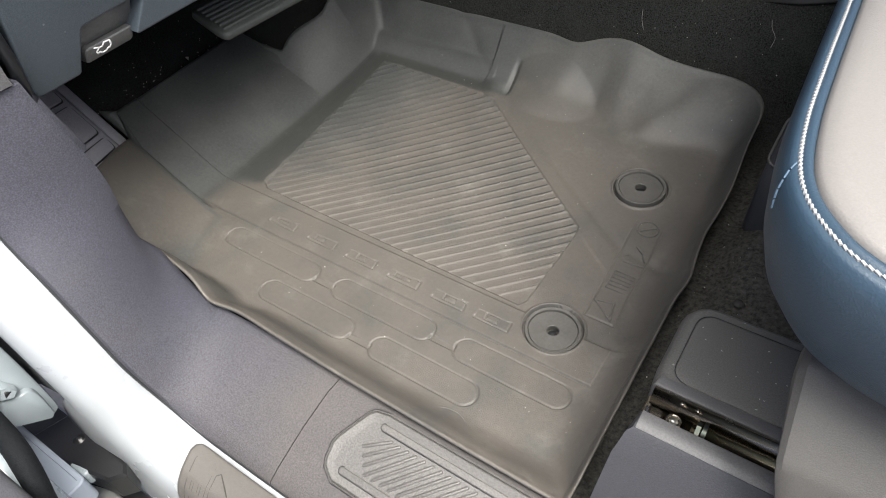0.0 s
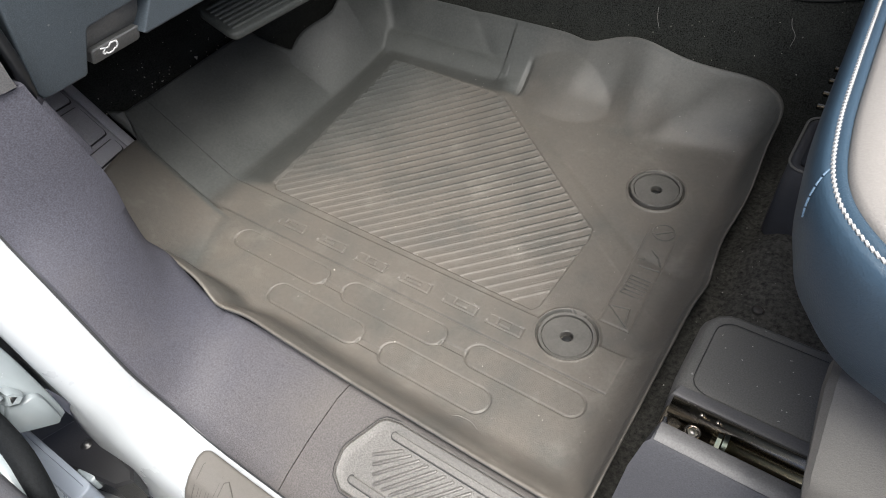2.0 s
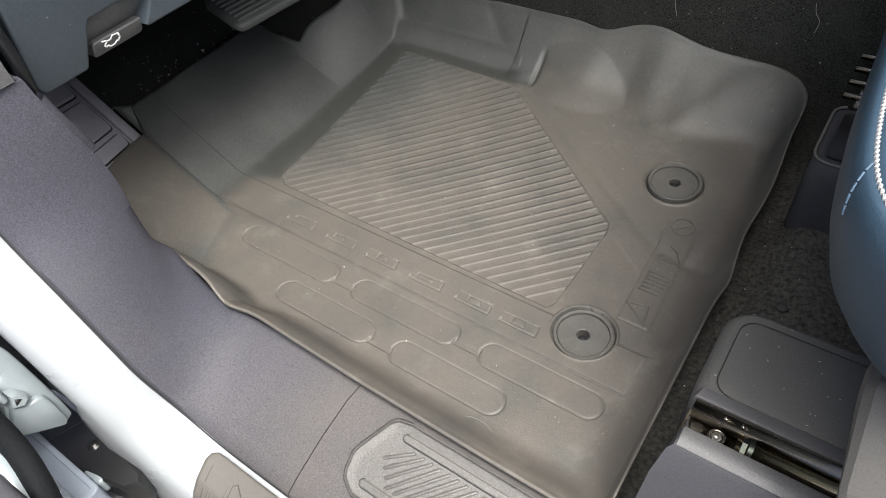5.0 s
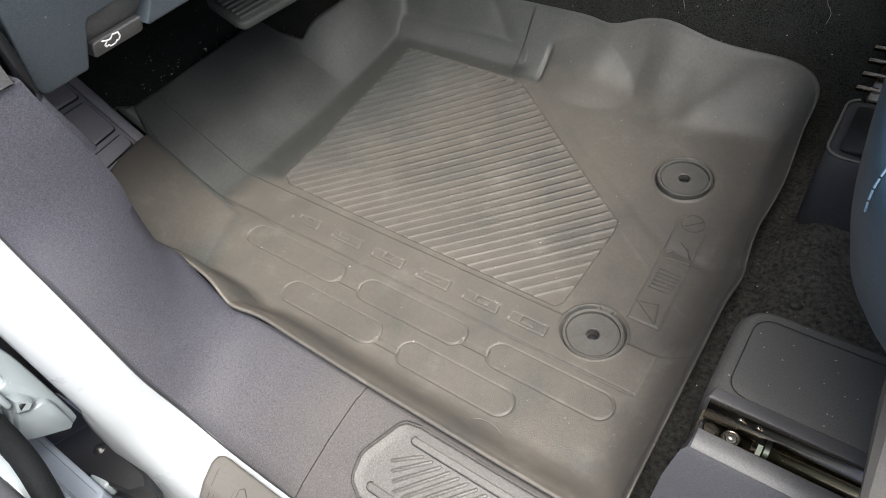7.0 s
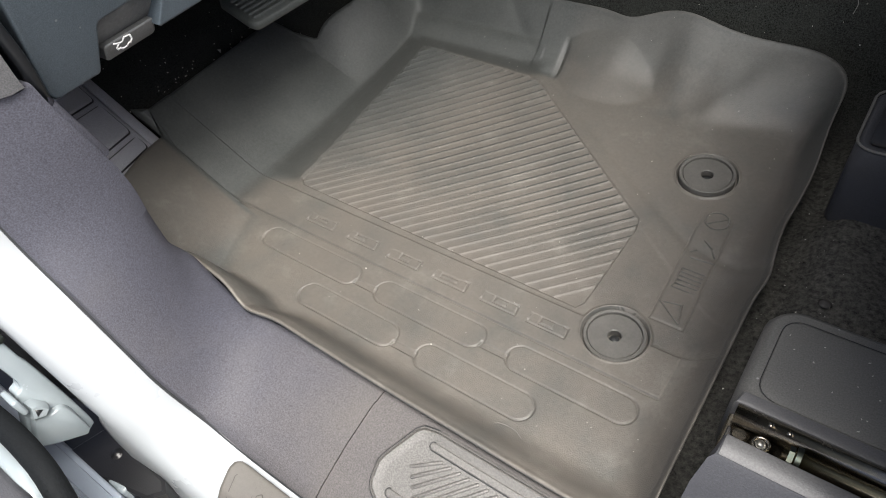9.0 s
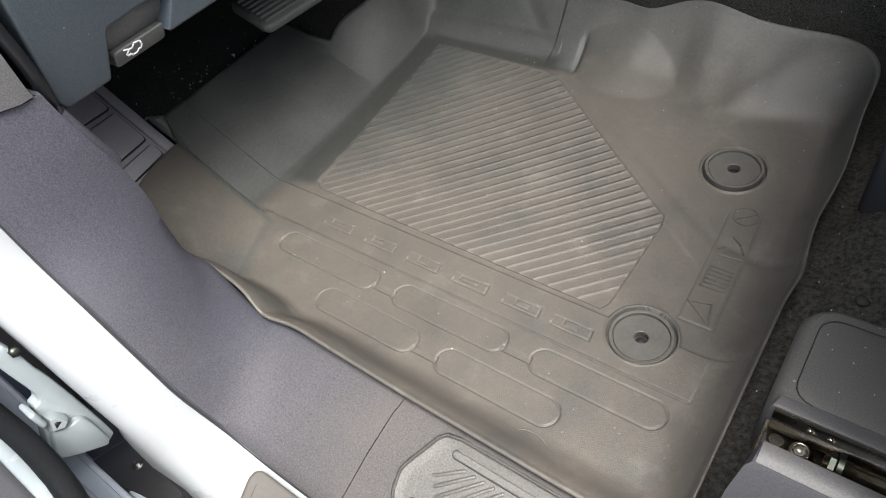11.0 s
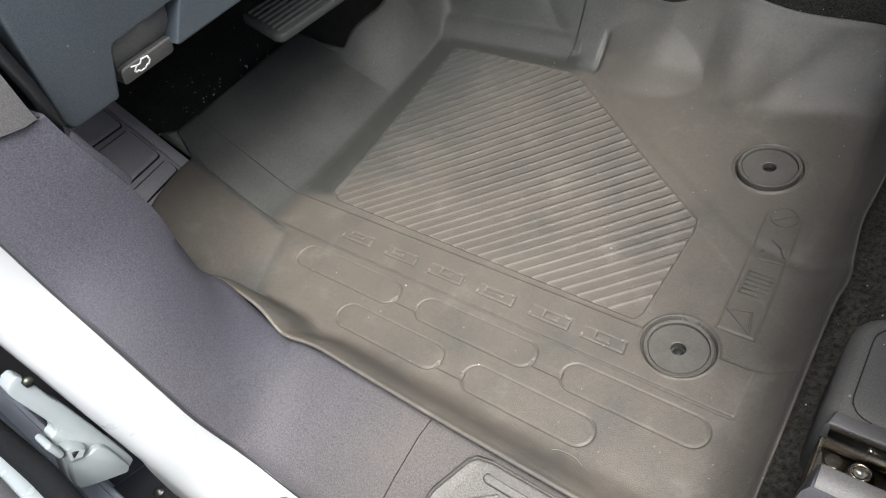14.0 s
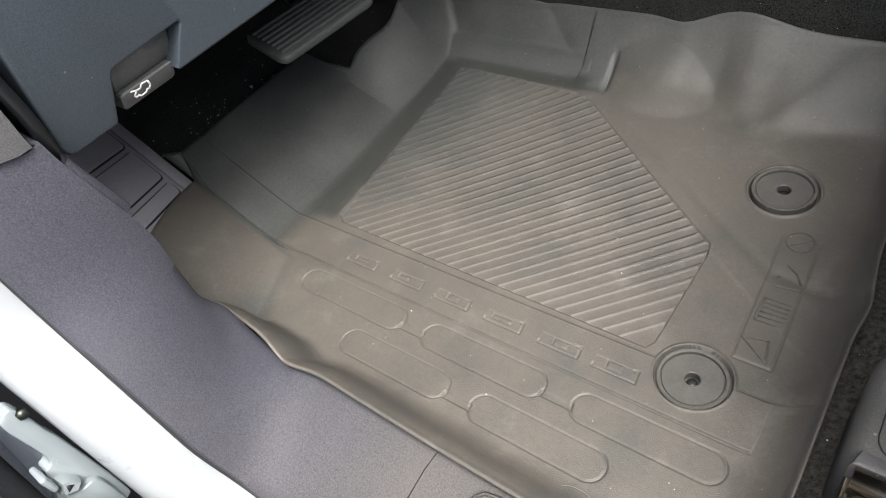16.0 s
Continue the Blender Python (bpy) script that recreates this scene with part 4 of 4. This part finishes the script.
smart(part("lid", placed(ring_plate([(grow(f2, 0.0095), 0.08), (grow(f2, 0.0095), 0.0845), (grow(f2, 0.0105), 0.085)]), inner_cap), BLACKP, inner_cap), 30)
part("cap_edge", placed(sweep([(x, y, 0.0848) for x, y in f2[6:16]], 0.0012, 8), inner_cap), COVERP, inner_cap, "paler edge of the cap")
comb = tagged(empty("rail_teeth", (0.12, 0.34, 0.1)), "black steel locking teeth of the inner seat rail", "seat rail")
for k in range(4):
    part("tooth", placed(box((0.107, 0.306 + 0.021 * k, 0.088 + 0.002 * k), (0.2, 0.3095 + 0.021 * k, 0.094 + 0.002 * k), 0.0008, 1), comb), STEEL, comb)
part("bar", placed(box((0.118, 0.300, 0.07), (0.2, 0.39, 0.09), 0.002, 1), comb), STEEL, comb)

# ---- seat ----
seat = tagged(empty("seat", (0.35, 0.1, 0.1)), "car seat with blue leather bolster and pale grey insert", "car seat")
EDGE = smooth_path([(0.112, 0.46), (0.1205, 0.26), (0.1280, 0.10), (0.1315, 0.02), (0.1350, -0.035), (0.1420, -0.075), (0.156, -0.100), (0.179, -0.118), (0.22, -0.129), (0.32, -0.136), (0.60, -0.140)], 160)
d = np.gradient(EDGE, axis=0)
OUTWARD = np.stack([d[:, 1], -d[:, 0]], 1) / np.linalg.norm(d, axis=1)[:, None]
OUTWARD *= np.where((OUTWARD * (np.array([0.5, 0.4]) - EDGE)).sum(1) > 0, -1, 1)[:, None]
CENTRE = np.array([0.62, 0.46])


def seat_ring(out, z, pull=0.0):
    bulge = 1 - 0.6 * ease(0.15, 0.42, EDGE[:, 1]) if out > 0 else 1 + 0 * EDGE[:, 1]
    p = EDGE + OUTWARD * (out * bulge)[:, None]
    p = p + (CENTRE - p) * pull
    return np.concatenate([p, np.full((len(p), 1), z)], 1)


blue = np.stack([seat_ring(-0.0062, 0.2990), seat_ring(-0.0048, 0.3022), seat_ring(-0.0024, 0.3026), seat_ring(-0.0010, 0.3012), seat_ring(0.0, 0.3002), seat_ring(0.0012, 0.3006), seat_ring(0.004, 0.2985), seat_ring(0.0065, 0.291), seat_ring(0.0070, 0.278), seat_ring(0.0050, 0.262),
                 seat_ring(0.000, 0.245), seat_ring(-0.010, 0.228), seat_ring(-0.024, 0.212), seat_ring(-0.045, 0.200), seat_ring(-0.09, 0.195)], 1)
part("bolster", placed(sheet(blue), seat), BLUE, seat, "blue leather bolster")
pale = np.stack([seat_ring(-0.0056, 0.2985), seat_ring(-0.0060, 0.3018), seat_ring(-0.0085, 0.3043), seat_ring(-0.016, 0.3062), seat_ring(-0.03, 0.307), seat_ring(-0.03, 0.308, 0.2), seat_ring(-0.03, 0.308, 0.6), seat_ring(-0.03, 0.306, 1.0)], 1)
part("insert", placed(sheet(pale), seat), GREY, seat, "pale grey leather insert")


def stitches(path, length, r, mat, label, slant=0.0):
    """A run of short thread loops along a path."""
    seg = np.linalg.norm(np.diff(path, axis=0), axis=1)
    run = np.concatenate([[0], np.cumsum(seg)])
    verts, faces = [], []
    s = 0.0
    while s + length < run[-1]:
        a, b = (np.array([np.interp(v, run, path[:, k]) for k in range(3)]) for v in (s, s + length * 0.85))
        across = np.cross(b - a, (0, 0, 1)) / np.linalg.norm(b - a) * slant / 2
        a, b = a - across, b + across
        bm = tube(a, b, r, 6)
        base = len(verts)
        bm.verts.index_update()
        verts += [tuple(v.co - Vector(seat.location)) for v in bm.verts]
        faces += [[v.index + base for v in f.verts] for f in bm.faces]
        bm.free()
        s += length
    me = bpy.data.meshes.new("stitching")
    me.from_pydata(verts, [], faces)
    me.materials.append(mat)
    ob = new("stitching", me)
    ob.parent = seat
    ob["label"] = label
    return ob


stitches(seat_ring(0.0, 0.3008), 0.0030, 0.00075, THREAD, "white twisted stitching", 0.0009)
k0 = int(np.argmin(np.abs(EDGE[:, 1] + 0.068)))
seam = np.array([seat_ring(o, z)[k0 + 2 * i] for i, (o, z) in enumerate(((0.0016, 0.3012), (0.0046, 0.2989), (0.0072, 0.2914), (0.0078, 0.282)))])
stitches(smooth_path(seam, 60), 0.0048, 0.0005, SEAMBLUE, "blue seam stitching")
val = [(-0.070, 0.205), (-0.086, 0.2055), (-0.091, 0.203), (-0.124, 0.168), (-0.1275, 0.160), (-0.1290, 0.09), (-0.10, 0.085), (-0.070, 0.09)]
rows = []
for x, shrink, drop in ((0.1745, 0.35, 0.012), (0.1755, 0.15, 0.006), (0.179, 0.04, 0.002), (0.186, 0.0, 0.0), (0.25, 0.0, 0.0), (0.6, 0.0, 0.0)):
    c = np.array([-0.095, 0.15])
    rows.append([(x, *(np.array(p) + (c - np.array(p)) * shrink * 0.25 - np.array([0, drop]))) for p in val + val[:1]])
    rows[-1] = [(px + 0.28 * max(0.0, 0.19 - pz), py, pz) for px, py, pz in rows[-1]]
bm = sheet(np.array(rows))
bm.verts.ensure_lookup_table()
bm.faces.new([bm.verts[k] for k in range(len(val))])
bmesh.ops.remove_doubles(bm, verts=bm.verts[:], dist=1e-6)
bmesh.ops.recalc_face_normals(bm, faces=bm.faces[:])
smart(part("side_shield", placed(bm, seat), VALANCE, seat, "grey plastic side shield"), 28)

# ---- dash, release lever, door seal ----
dash = tagged(empty("dash_panel", (-0.3, 0.1, 0.3)), "dark navy plastic lower dash panel", "dashboard", kind="structure")
LEAN_BACK = 0.32


def on_dash(bm):
    """Plan (y, z, depth) to the leaning dash face; depth grows towards the cabin."""
    for v in bm.verts:
        y, z, h = v.co
        v.co = Vector((-0.318 + h + (z - 0.262) * LEAN_BACK, y, z))
    bmesh.ops.recalc_face_normals(bm, faces=bm.faces[:])
    return placed(bm, dash)


outline = [(-0.1770, 0.264), (-0.1745, 0.258), (-0.1700, 0.2562), (-0.1402, 0.2562), (-0.1382, 0.2577), (-0.1290, 0.288), (-0.1270, 0.2900), (-0.0760, 0.2925), (-0.0745, 0.2905), (-0.0870, 0.264), (-0.0850, 0.262), (0.9, 0.262), (0.9, 0.55), (-0.1770, 0.55)]
smart(part("panel", on_dash(prism(outline, -0.06, 0.0, 0.0022, 3)), DASH, dash), 40)
part("pocket", on_dash(box((-0.150, 0.262, -0.034), (-0.076, 0.300, -0.022), 0.002, 2)), DASH, dash)
wall("dash_top", (-0.80, -0.2, 0.52), (-0.27, 1.3, 0.54), DASH, "dark navy top of the dash", "dashboard")
wall("dash_underside", (-0.80, -0.2, 0.268), (-0.375, 1.3, 0.275), BLACK, "black underside of the dash")
lever = tagged(empty("bonnet_release_lever", (-0.325, -0.11, 0.265)), "grey plastic bonnet release lever with white pictogram", "lever")


def on_lever(bm):
    for v in bm.verts:
        y, z, h = v.co
        v.co = Vector((-0.3275 + h + (z - 0.262) * 0.55, y, z))
    bmesh.ops.recalc_face_normals(bm, faces=bm.faces[:])
    return placed(bm, lever)


blade = rounded(-0.1270, -0.0845, 0.2545, 0.2680, 0.003)
smart(part("paddle", on_lever(ring_plate([(blade, -0.012), (blade, -0.001), (grow(blade, 0.0012), 0.0)])), LEVER, lever), 30)
part("shank", on_lever(box((-0.1265, 0.268, -0.012), (-0.080, 0.292, -0.006), 0.001, 1)), LEVER, lever)
car = [(-0.1195, 0.2632), (-0.1180, 0.2605), (-0.1160, 0.2615), (-0.1140, 0.2590), (-0.1090, 0.2590), (-0.1070, 0.2615), (-0.1050, 0.2605), (-0.1035, 0.2640), (-0.1050, 0.2690), (-0.1110, 0.2700), (-0.1130, 0.2665), (-0.1165, 0.2668), (-0.1195, 0.2632)]
car = [(-0.1115 + (y + 0.1115) * 0.80, 0.2622 + (z - 0.2645) * 0.78) for y, z in car]
for a, b in list(zip(car, car[1:])) + [(car[-2], (car[-2][0] - 0.004, car[-2][1] + 0.0018))]:
    part("pictogram_stroke", on_lever(ring_plate([(capsule_outline(a, b, 0.00065, 4), -0.0005), (capsule_outline(a, b, 0.00065, 4), 0.00025)])), WHITE, lever)

seal_pts = smooth_path([(-0.320, -0.1815, 0.252), (-0.312, -0.1830, 0.264), (-0.303, -0.1842, 0.282), (-0.297, -0.1855, 0.302), (-0.290, -0.1892, 0.332), (-0.28, -0.195, 0.38), (-0.26, -0.202, 0.5)], 40)
tagged(part("door_seal", sweep(seal_pts, 0.0042, 12), SEALG), "black rubber door seal beside the dash", "seal")
tagged(part("seal_foot", sweep(smooth_path([(-0.301, -0.1865, 0.268), (-0.3035, -0.1820, 0.250), (-0.3075, -0.1765, 0.232), (-0.3120, -0.1715, 0.214)], 16), 0.0058, 10), TRIM), "dark plastic bead at the pillar foot", "trim")

# ---- pedal ----
pedal = tagged(empty("brake_pedal", (-0.41, 0.1, 0.18)), "black rubber brake pedal with ribs above the carpet", "pedal")
PEDAL = Matrix.Translation((-0.412, 0.100, 0.186)) @ Euler((0, radians(14), radians(-6))).to_matrix().to_4x4()


def on_pedal(bm):
    bmesh.ops.transform(bm, matrix=PEDAL, verts=bm.verts[:])
    return placed(bm, pedal)


po = rounded(-0.031, 0.027, -0.060, 0.060, 0.010)
part("pad", on_pedal(ring_plate([(grow(po, 0.004), -0.010), (po, -0.006), (po, -0.001), (grow(po, 0.0025), 0.001)])), PEDALR, pedal)
for k in range(7):
    x0 = -0.022 + k * 0.0066
    part("pad_rib", on_pedal(ring_plate([(capsule_outline((x0, -0.052), (x0, 0.052), 0.0021, 4), 0.0), (capsule_outline((x0, -0.052), (x0, 0.052), 0.0018, 4), 0.0022), (capsule_outline((x0, -0.052), (x0, 0.052), 0.0011, 4), 0.0028)])), PEDALR, pedal)
part("arm", placed(sweep(smooth_path([(-0.42, 0.11, 0.178), (-0.46, 0.115, 0.20), (-0.50, 0.118, 0.27), (-0.50, 0.118, 0.40)], 20), 0.008, 10), pedal), STEEL, pedal)

# ---- hinge and door edge outside ----
hinge = tagged(empty("hinge_plate", (-0.32, -0.30, 0.07)), "pale painted steel door hinge on the pillar", "hinge")


def on_hinge(bm):
    """Plan (y, z, height towards the rear) to the hinge plate."""
    for v in bm.verts:
        y, z, h = v.co
        v.co = Vector((-0.322 + h, y, z))
    bmesh.ops.recalc_face_normals(bm, faces=bm.faces[:])
    return placed(bm, hinge)


leaf = [(-0.3040, 0.149), (-0.2990, 0.148), (-0.2965, 0.137), (-0.2960, 0.117), (-0.2945, 0.101), (-0.2935, 0.056), (-0.2940, 0.020), (-0.2970, 0.014), (-0.3030, 0.013), (-0.3100, 0.018), (-0.3300, 0.036), (-0.3330, 0.044), (-0.3280, 0.058), (-0.3200, 0.076), (-0.3160, 0.090), (-0.3090, 0.097), (-0.3100, 0.140)]


def inset(outline, d):
    """A closed outline moved inwards by d, also where it turns back."""
    p = np.array(outline)
    before, after = np.roll(p, 1, axis=0), np.roll(p, -1, axis=0)
    run = after - before
    side = np.stack([-run[:, 1], run[:, 0]], 1) / np.linalg.norm(run, axis=1)[:, None]
    turn = np.sign((p[:, 0] * after[:, 1] - after[:, 0] * p[:, 1]).sum())
    return [tuple(q) for q in p + side * d * turn]


def cast(outline, foot, steps, n=90):
    """A cast piece over a plan outline, its border rounded by (inset, height) steps."""
    loop = smooth_path(list(outline) + [outline[0]], n)[:-1]
    return on_hinge(ring_plate([(loop, foot)] + [(inset(loop, d), h) for d, h in steps]))


smart(part("leaf", cast(leaf, -0.012, ((0.0, -0.0016), (0.0005, -0.0005), (0.0014, 0.0))), PALE, hinge), 60)
block = [(-0.2990, 0.0185), (-0.3035, 0.0150), (-0.3100, 0.0195), (-0.3285, 0.0365), (-0.3312, 0.0440), (-0.3270, 0.0560), (-0.3200, 0.0660), (-0.3120, 0.0600), (-0.3030, 0.0580), (-0.2985, 0.0480)]
smart(part("bracket", cast(block, -0.002, ((0.0, 0.0010), (0.0006, 0.0034), (0.0014, 0.0048), (0.0018, 0.0050))), PALE, hinge), 60)
boss_ring = [(-0.3225, 0.0700), (-0.3165, 0.0830), (-0.3105, 0.0800), (-0.3060, 0.0680), (-0.3130, 0.0630)]
smart(part("knuckle", on_hinge(ring_plate([(boss_ring, -0.002), (grow(boss_ring, 0.0010), 0.0060), (grow(boss_ring, 0.0022), 0.0090)])), PALE, hinge), 50)
smart(part("tab", placed(box((-0.330, -0.3225, 0.080), (-0.311, -0.3175, 0.097), 0.0022, 3), hinge), PALE, hinge), 50)
part("hole", on_hinge(prism([(-0.3170, 0.0705), (-0.3150, 0.0775), (-0.3115, 0.0725)], 0.0040, 0.0093)), BLACK, hinge, "dark three-cornered hole")
part("bolt_head", on_hinge(tube((-0.2970, 0.141, -0.002), (-0.2970, 0.141, 0.0035), 0.0038, 6)), NUT, hinge, "dark bolt head")

plate_ = tagged(empty("hinge_cover", (-0.3, -0.305, -0.02)), "black plastic cover below the hinge", "cover")
o = [(-0.365, -0.335), (-0.350, -0.290), (-0.262, -0.293), (-0.252, -0.300), (-0.262, -0.312), (-0.300, -0.320)]
smart(part("cover", placed(ring_plate([(o, -0.06), (o, -0.030), (grow(o, 0.0025), -0.0275)]), plate_), BLACKP, plate_), 35)
part("screw", placed(lathe([(0.0, 0.0025), (0.003, 0.0022), (0.0038, 0.0008), (0.0055, 0.0)], (-0.318, -0.301, -0.0275), 16), plate_), BLACKP, plate_, "dark screw head")

tagged(part("sill_flange", prism([(-0.338, -0.324), (-0.300, -0.312), (-0.20, -0.308), (0.2, -0.308), (0.2, -0.360), (-0.262, -0.360)], -0.106, -0.094, 0.002), DIRTY), "dirty white painted flange below the sill", "car body", kind="structure")
door = tagged(empty("door", (-0.3, -0.35, 0.05)), "open car door edge with black rubber seal", "car door")
seal_path = smooth_path([(-0.62, -0.345, 0.100), (-0.46, -0.340, 0.096), (-0.36, -0.3365, 0.092), (-0.30, -0.3345, 0.089), (-0.262, -0.3370, 0.083), (-0.240, -0.3430, 0.070), (-0.226, -0.3520, 0.045), (-0.220, -0.360, 0.0)], 60)
part("rubber_seal", placed(sweep(seal_path, 0.0085, 16), door), SEALR, door, "black rubber door seal")
shell = []
for x in np.linspace(-0.62, -0.20, 40):
    turn = float(ease(-0.27, -0.21, np.array(x)))
    shell.append([(x, y - 0.016 * turn, z - 0.030 * turn) for y, z in ((-0.3400, -0.05), (-0.3400, 0.076), (-0.3425, 0.0835), (-0.3460, 0.0865), (-0.3500, 0.0875), (-0.3515, 0.0860), (-0.3520, 0.060))])
thicken(part("door_shell", placed(sheet(np.array(shell)), door), PALE, door, "pale blue-grey painted door shell"), 0.002)
smart(part("door_card", placed(box((-0.62, -0.46, 0.02), (-0.205, -0.3525, 0.091), 0.006, 4), door), SIDE, door, "dark slate plastic door lining"), 40)
corner = rounded(-0.62, -0.274, -0.352, -0.3215, 0.006)
lower = part("lower_corner", placed(ring_plate([(corner, -0.050), (corner, -0.0215), (grow(corner, 0.0012), -0.0200), (grow(corner, 0.0045), -0.0196), (grow(corner, 0.0052), -0.0206), (grow(corner, 0.0060), -0.0206)]), door), DOORC, door, "blue-grey painted lower corner of the door")
smart(lower, 35)
part("bump_stop", placed(box((-0.306, -0.3215, -0.046), (-0.284, -0.3135, -0.028), 0.003, 3), door), PALE, door, "pale rounded plastic stop")

# added block; its black stands for the shade in the gap below the sill
wall("sill_blackout", (-0.95, -0.46, -0.24), (0.65, -0.286, -0.10), BLACK, "added black block that hides the ground below the sill", "liner")

# ---- marking on the mat ----
def stroke(a, b, z, w, h):
    part("mark_stroke", ring_plate([(capsule_outline(a, b, w, 4), z - 0.002), (capsule_outline(a, b, w, 4), z + h * 0.6), (capsule_outline(a, b, w * 0.5, 4), z + h)]), RUBBER, floor_mat)


def ground_z(x, y):
    return float(mat_height(np.array([x]), np.array([y]))[0]) - FLOOR_LIFT


def marked(a, b, w=0.0008):
    """A raised stroke that follows the mat."""
    stroke(a, b, ground_z((a[0] + b[0]) / 2, (a[1] + b[1]) / 2), w * 1.1, 0.0014)


for a, b in (((0.018, 0.050), (0.040, 0.034)), ((0.018, 0.050), (0.036, 0.054)), ((0.036, 0.054), (0.040, 0.034))):
    marked(a, b)
for k in range(6):
    marked((0.0205, 0.0690 + 0.0045 * k), (0.0400, 0.0690 + 0.0045 * k), 0.0007)
marked((0.0205, 0.069), (0.0205, 0.0915))
marked((0.0225, 0.1060), (0.0410, 0.1075), 0.0011)
marked((0.0260, 0.1290), (0.0345, 0.1230))
marked((0.0345, 0.1230), (0.0400, 0.1150))
marked((0.0190, 0.1130), (0.0230, 0.1170))
ring = [(0.0272 + 0.0105 * math.cos(t), 0.156 + 0.0105 * math.sin(t)) for t in np.linspace(0, 2 * np.pi, 22)[:-1]]
for a, b in zip(ring, ring[1:] + ring[:1]):
    marked(a, b)
marked((0.0210, 0.1500), (0.0340, 0.1610))

# ---- stray hairs, threads and crumbs ----
def hair(name, pts, r, mat, label):
    return tagged(part(name, sweep(smooth_path(pts, 24), r, 5), mat), label, "hair", group="stray hairs")


def lifted(x, y, d=0.001):
    return (x, y, ground_z(x, y) + d)


hair("hair", [lifted(-0.018, -0.121), lifted(-0.026, -0.1175), lifted(-0.037, -0.118), lifted(-0.042, -0.121)], 0.00024, LINT, "pale hair lying on the rubber mat")
rng = random.Random(4)
bmd = bmesh.new()
for k in range(350):
    if k >= 290:
        x, y = rng.uniform(0.09, 0.14), rng.uniform(-0.06, 0.26)
        z = 0.0125
    elif k >= 230:
        y = rng.uniform(-0.04, 0.16)
        x = float(front_edge(np.array(y))) - abs(rng.gauss(0.004, 0.022)) - 0.002
        z = -0.012 + max(0.0, (-0.455 - x) * 0.70) + 0.006
    elif k < 90:
        x, y = rng.uniform(-0.66, -0.50), rng.uniform(-0.05, 0.24)
        z = -0.012 + max(0.0, (-0.455 - x) * 0.70) + 0.004
    elif k < 120:
        x, y = rng.uniform(-0.1, 0.2), rng.uniform(0.37, 0.42)
        z = -0.012 + (y - 0.362) * 2.6 + 0.003
    else:
        x, y = rng.uniform(-0.36, 0.06), rng.uniform(-0.11, 0.33)
        z = ground_z(x, y) + 0.0008
    r = rng.uniform(0.0002, 0.0005) * (1.9 if k % 13 == 0 or 230 <= k < 290 else 0.8 if k >= 290 else 1.0) * (3.0 if k == 289 else 1.0)
    vs = [bmd.verts.new((x + r * rng.uniform(0.5, 1.2) * math.cos(t), y + r * rng.uniform(0.5, 1.2) * math.sin(t), z + rng.uniform(0, r))) for t in (0, 1.3, 2.6, 3.9, 5.2)]
    tip = bmd.verts.new((x, y, z - r))
    bmd.faces.new(vs)
    for a, b in zip(vs, vs[1:] + vs[:1]):
        bmd.faces.new((b, a, tip))
tagged(part("crumbs", bmd, CRUMB, smooth=False), "pale crumbs and lint scattered on carpet and mat", "debris", kind="stuff")

for pts in ([(-0.093, 0.405, 0), (-0.091, 0.401, 0), (-0.086, 0.397, 0)], [(0.049, 0.411, 0), (0.052, 0.408, 0), (0.058, 0.405, 0), (0.057, 0.401, 0)]):
    hair("hair", [(x, y, -0.012 + (y - 0.362) * 2.6 + 0.004) for x, y, z in pts], 0.00028, LINT, "pale hair caught on the black tunnel carpet")
plug = tagged(part("carpet_plug", lathe([(0.0, 0.0024), (0.0025, 0.0022), (0.0042, 0.0012), (0.0050, 0.0)], (0.132, 0.104, 0.0115), 20), SLOT), "small round dark plug in the carpet", "plug")
bme = bmesh.new()
for k in range(14):
    x, y = rng.uniform(0.116, 0.19), rng.uniform(-0.038, 0.022)
    m = Matrix.Translation((x, y, 0.0732)) @ Euler((0, 0, rng.uniform(0, 3))).to_matrix().to_4x4()
    bmesh.ops.create_cube(bme, size=1.0, matrix=m @ Matrix.Diagonal((rng.uniform(0.0004, 0.0017), 0.0004, 0.0003, 1)))
tagged(part("lint", bme, CRUMB, smooth=False), "pale lint specks on the rail cover", "debris", kind="stuff")

rows = [[tuple(p + np.array(o)) for o in ((0.0, 0.006, -0.001), (0.0, 0.0, 0.0), (0.0, -0.0006, 0.0012), (0.0, 0.002, 0.005), (0.0, 0.008, 0.06))] for p in smooth_path([(-0.01, 0.426, 0.126), (0.02, 0.421, 0.129), (0.041, 0.418, 0.1345), (0.073, 0.415, 0.1405), (0.103, 0.417, 0.1480), (0.14, 0.421, 0.158), (0.30, 0.43, 0.17)], 40)]
tagged(thicken(part("console_skirt", sheet(np.array(rows)), BLACKP), 0.002), "glossy black plastic skirt of the centre console above the carpet", "console", kind="structure")
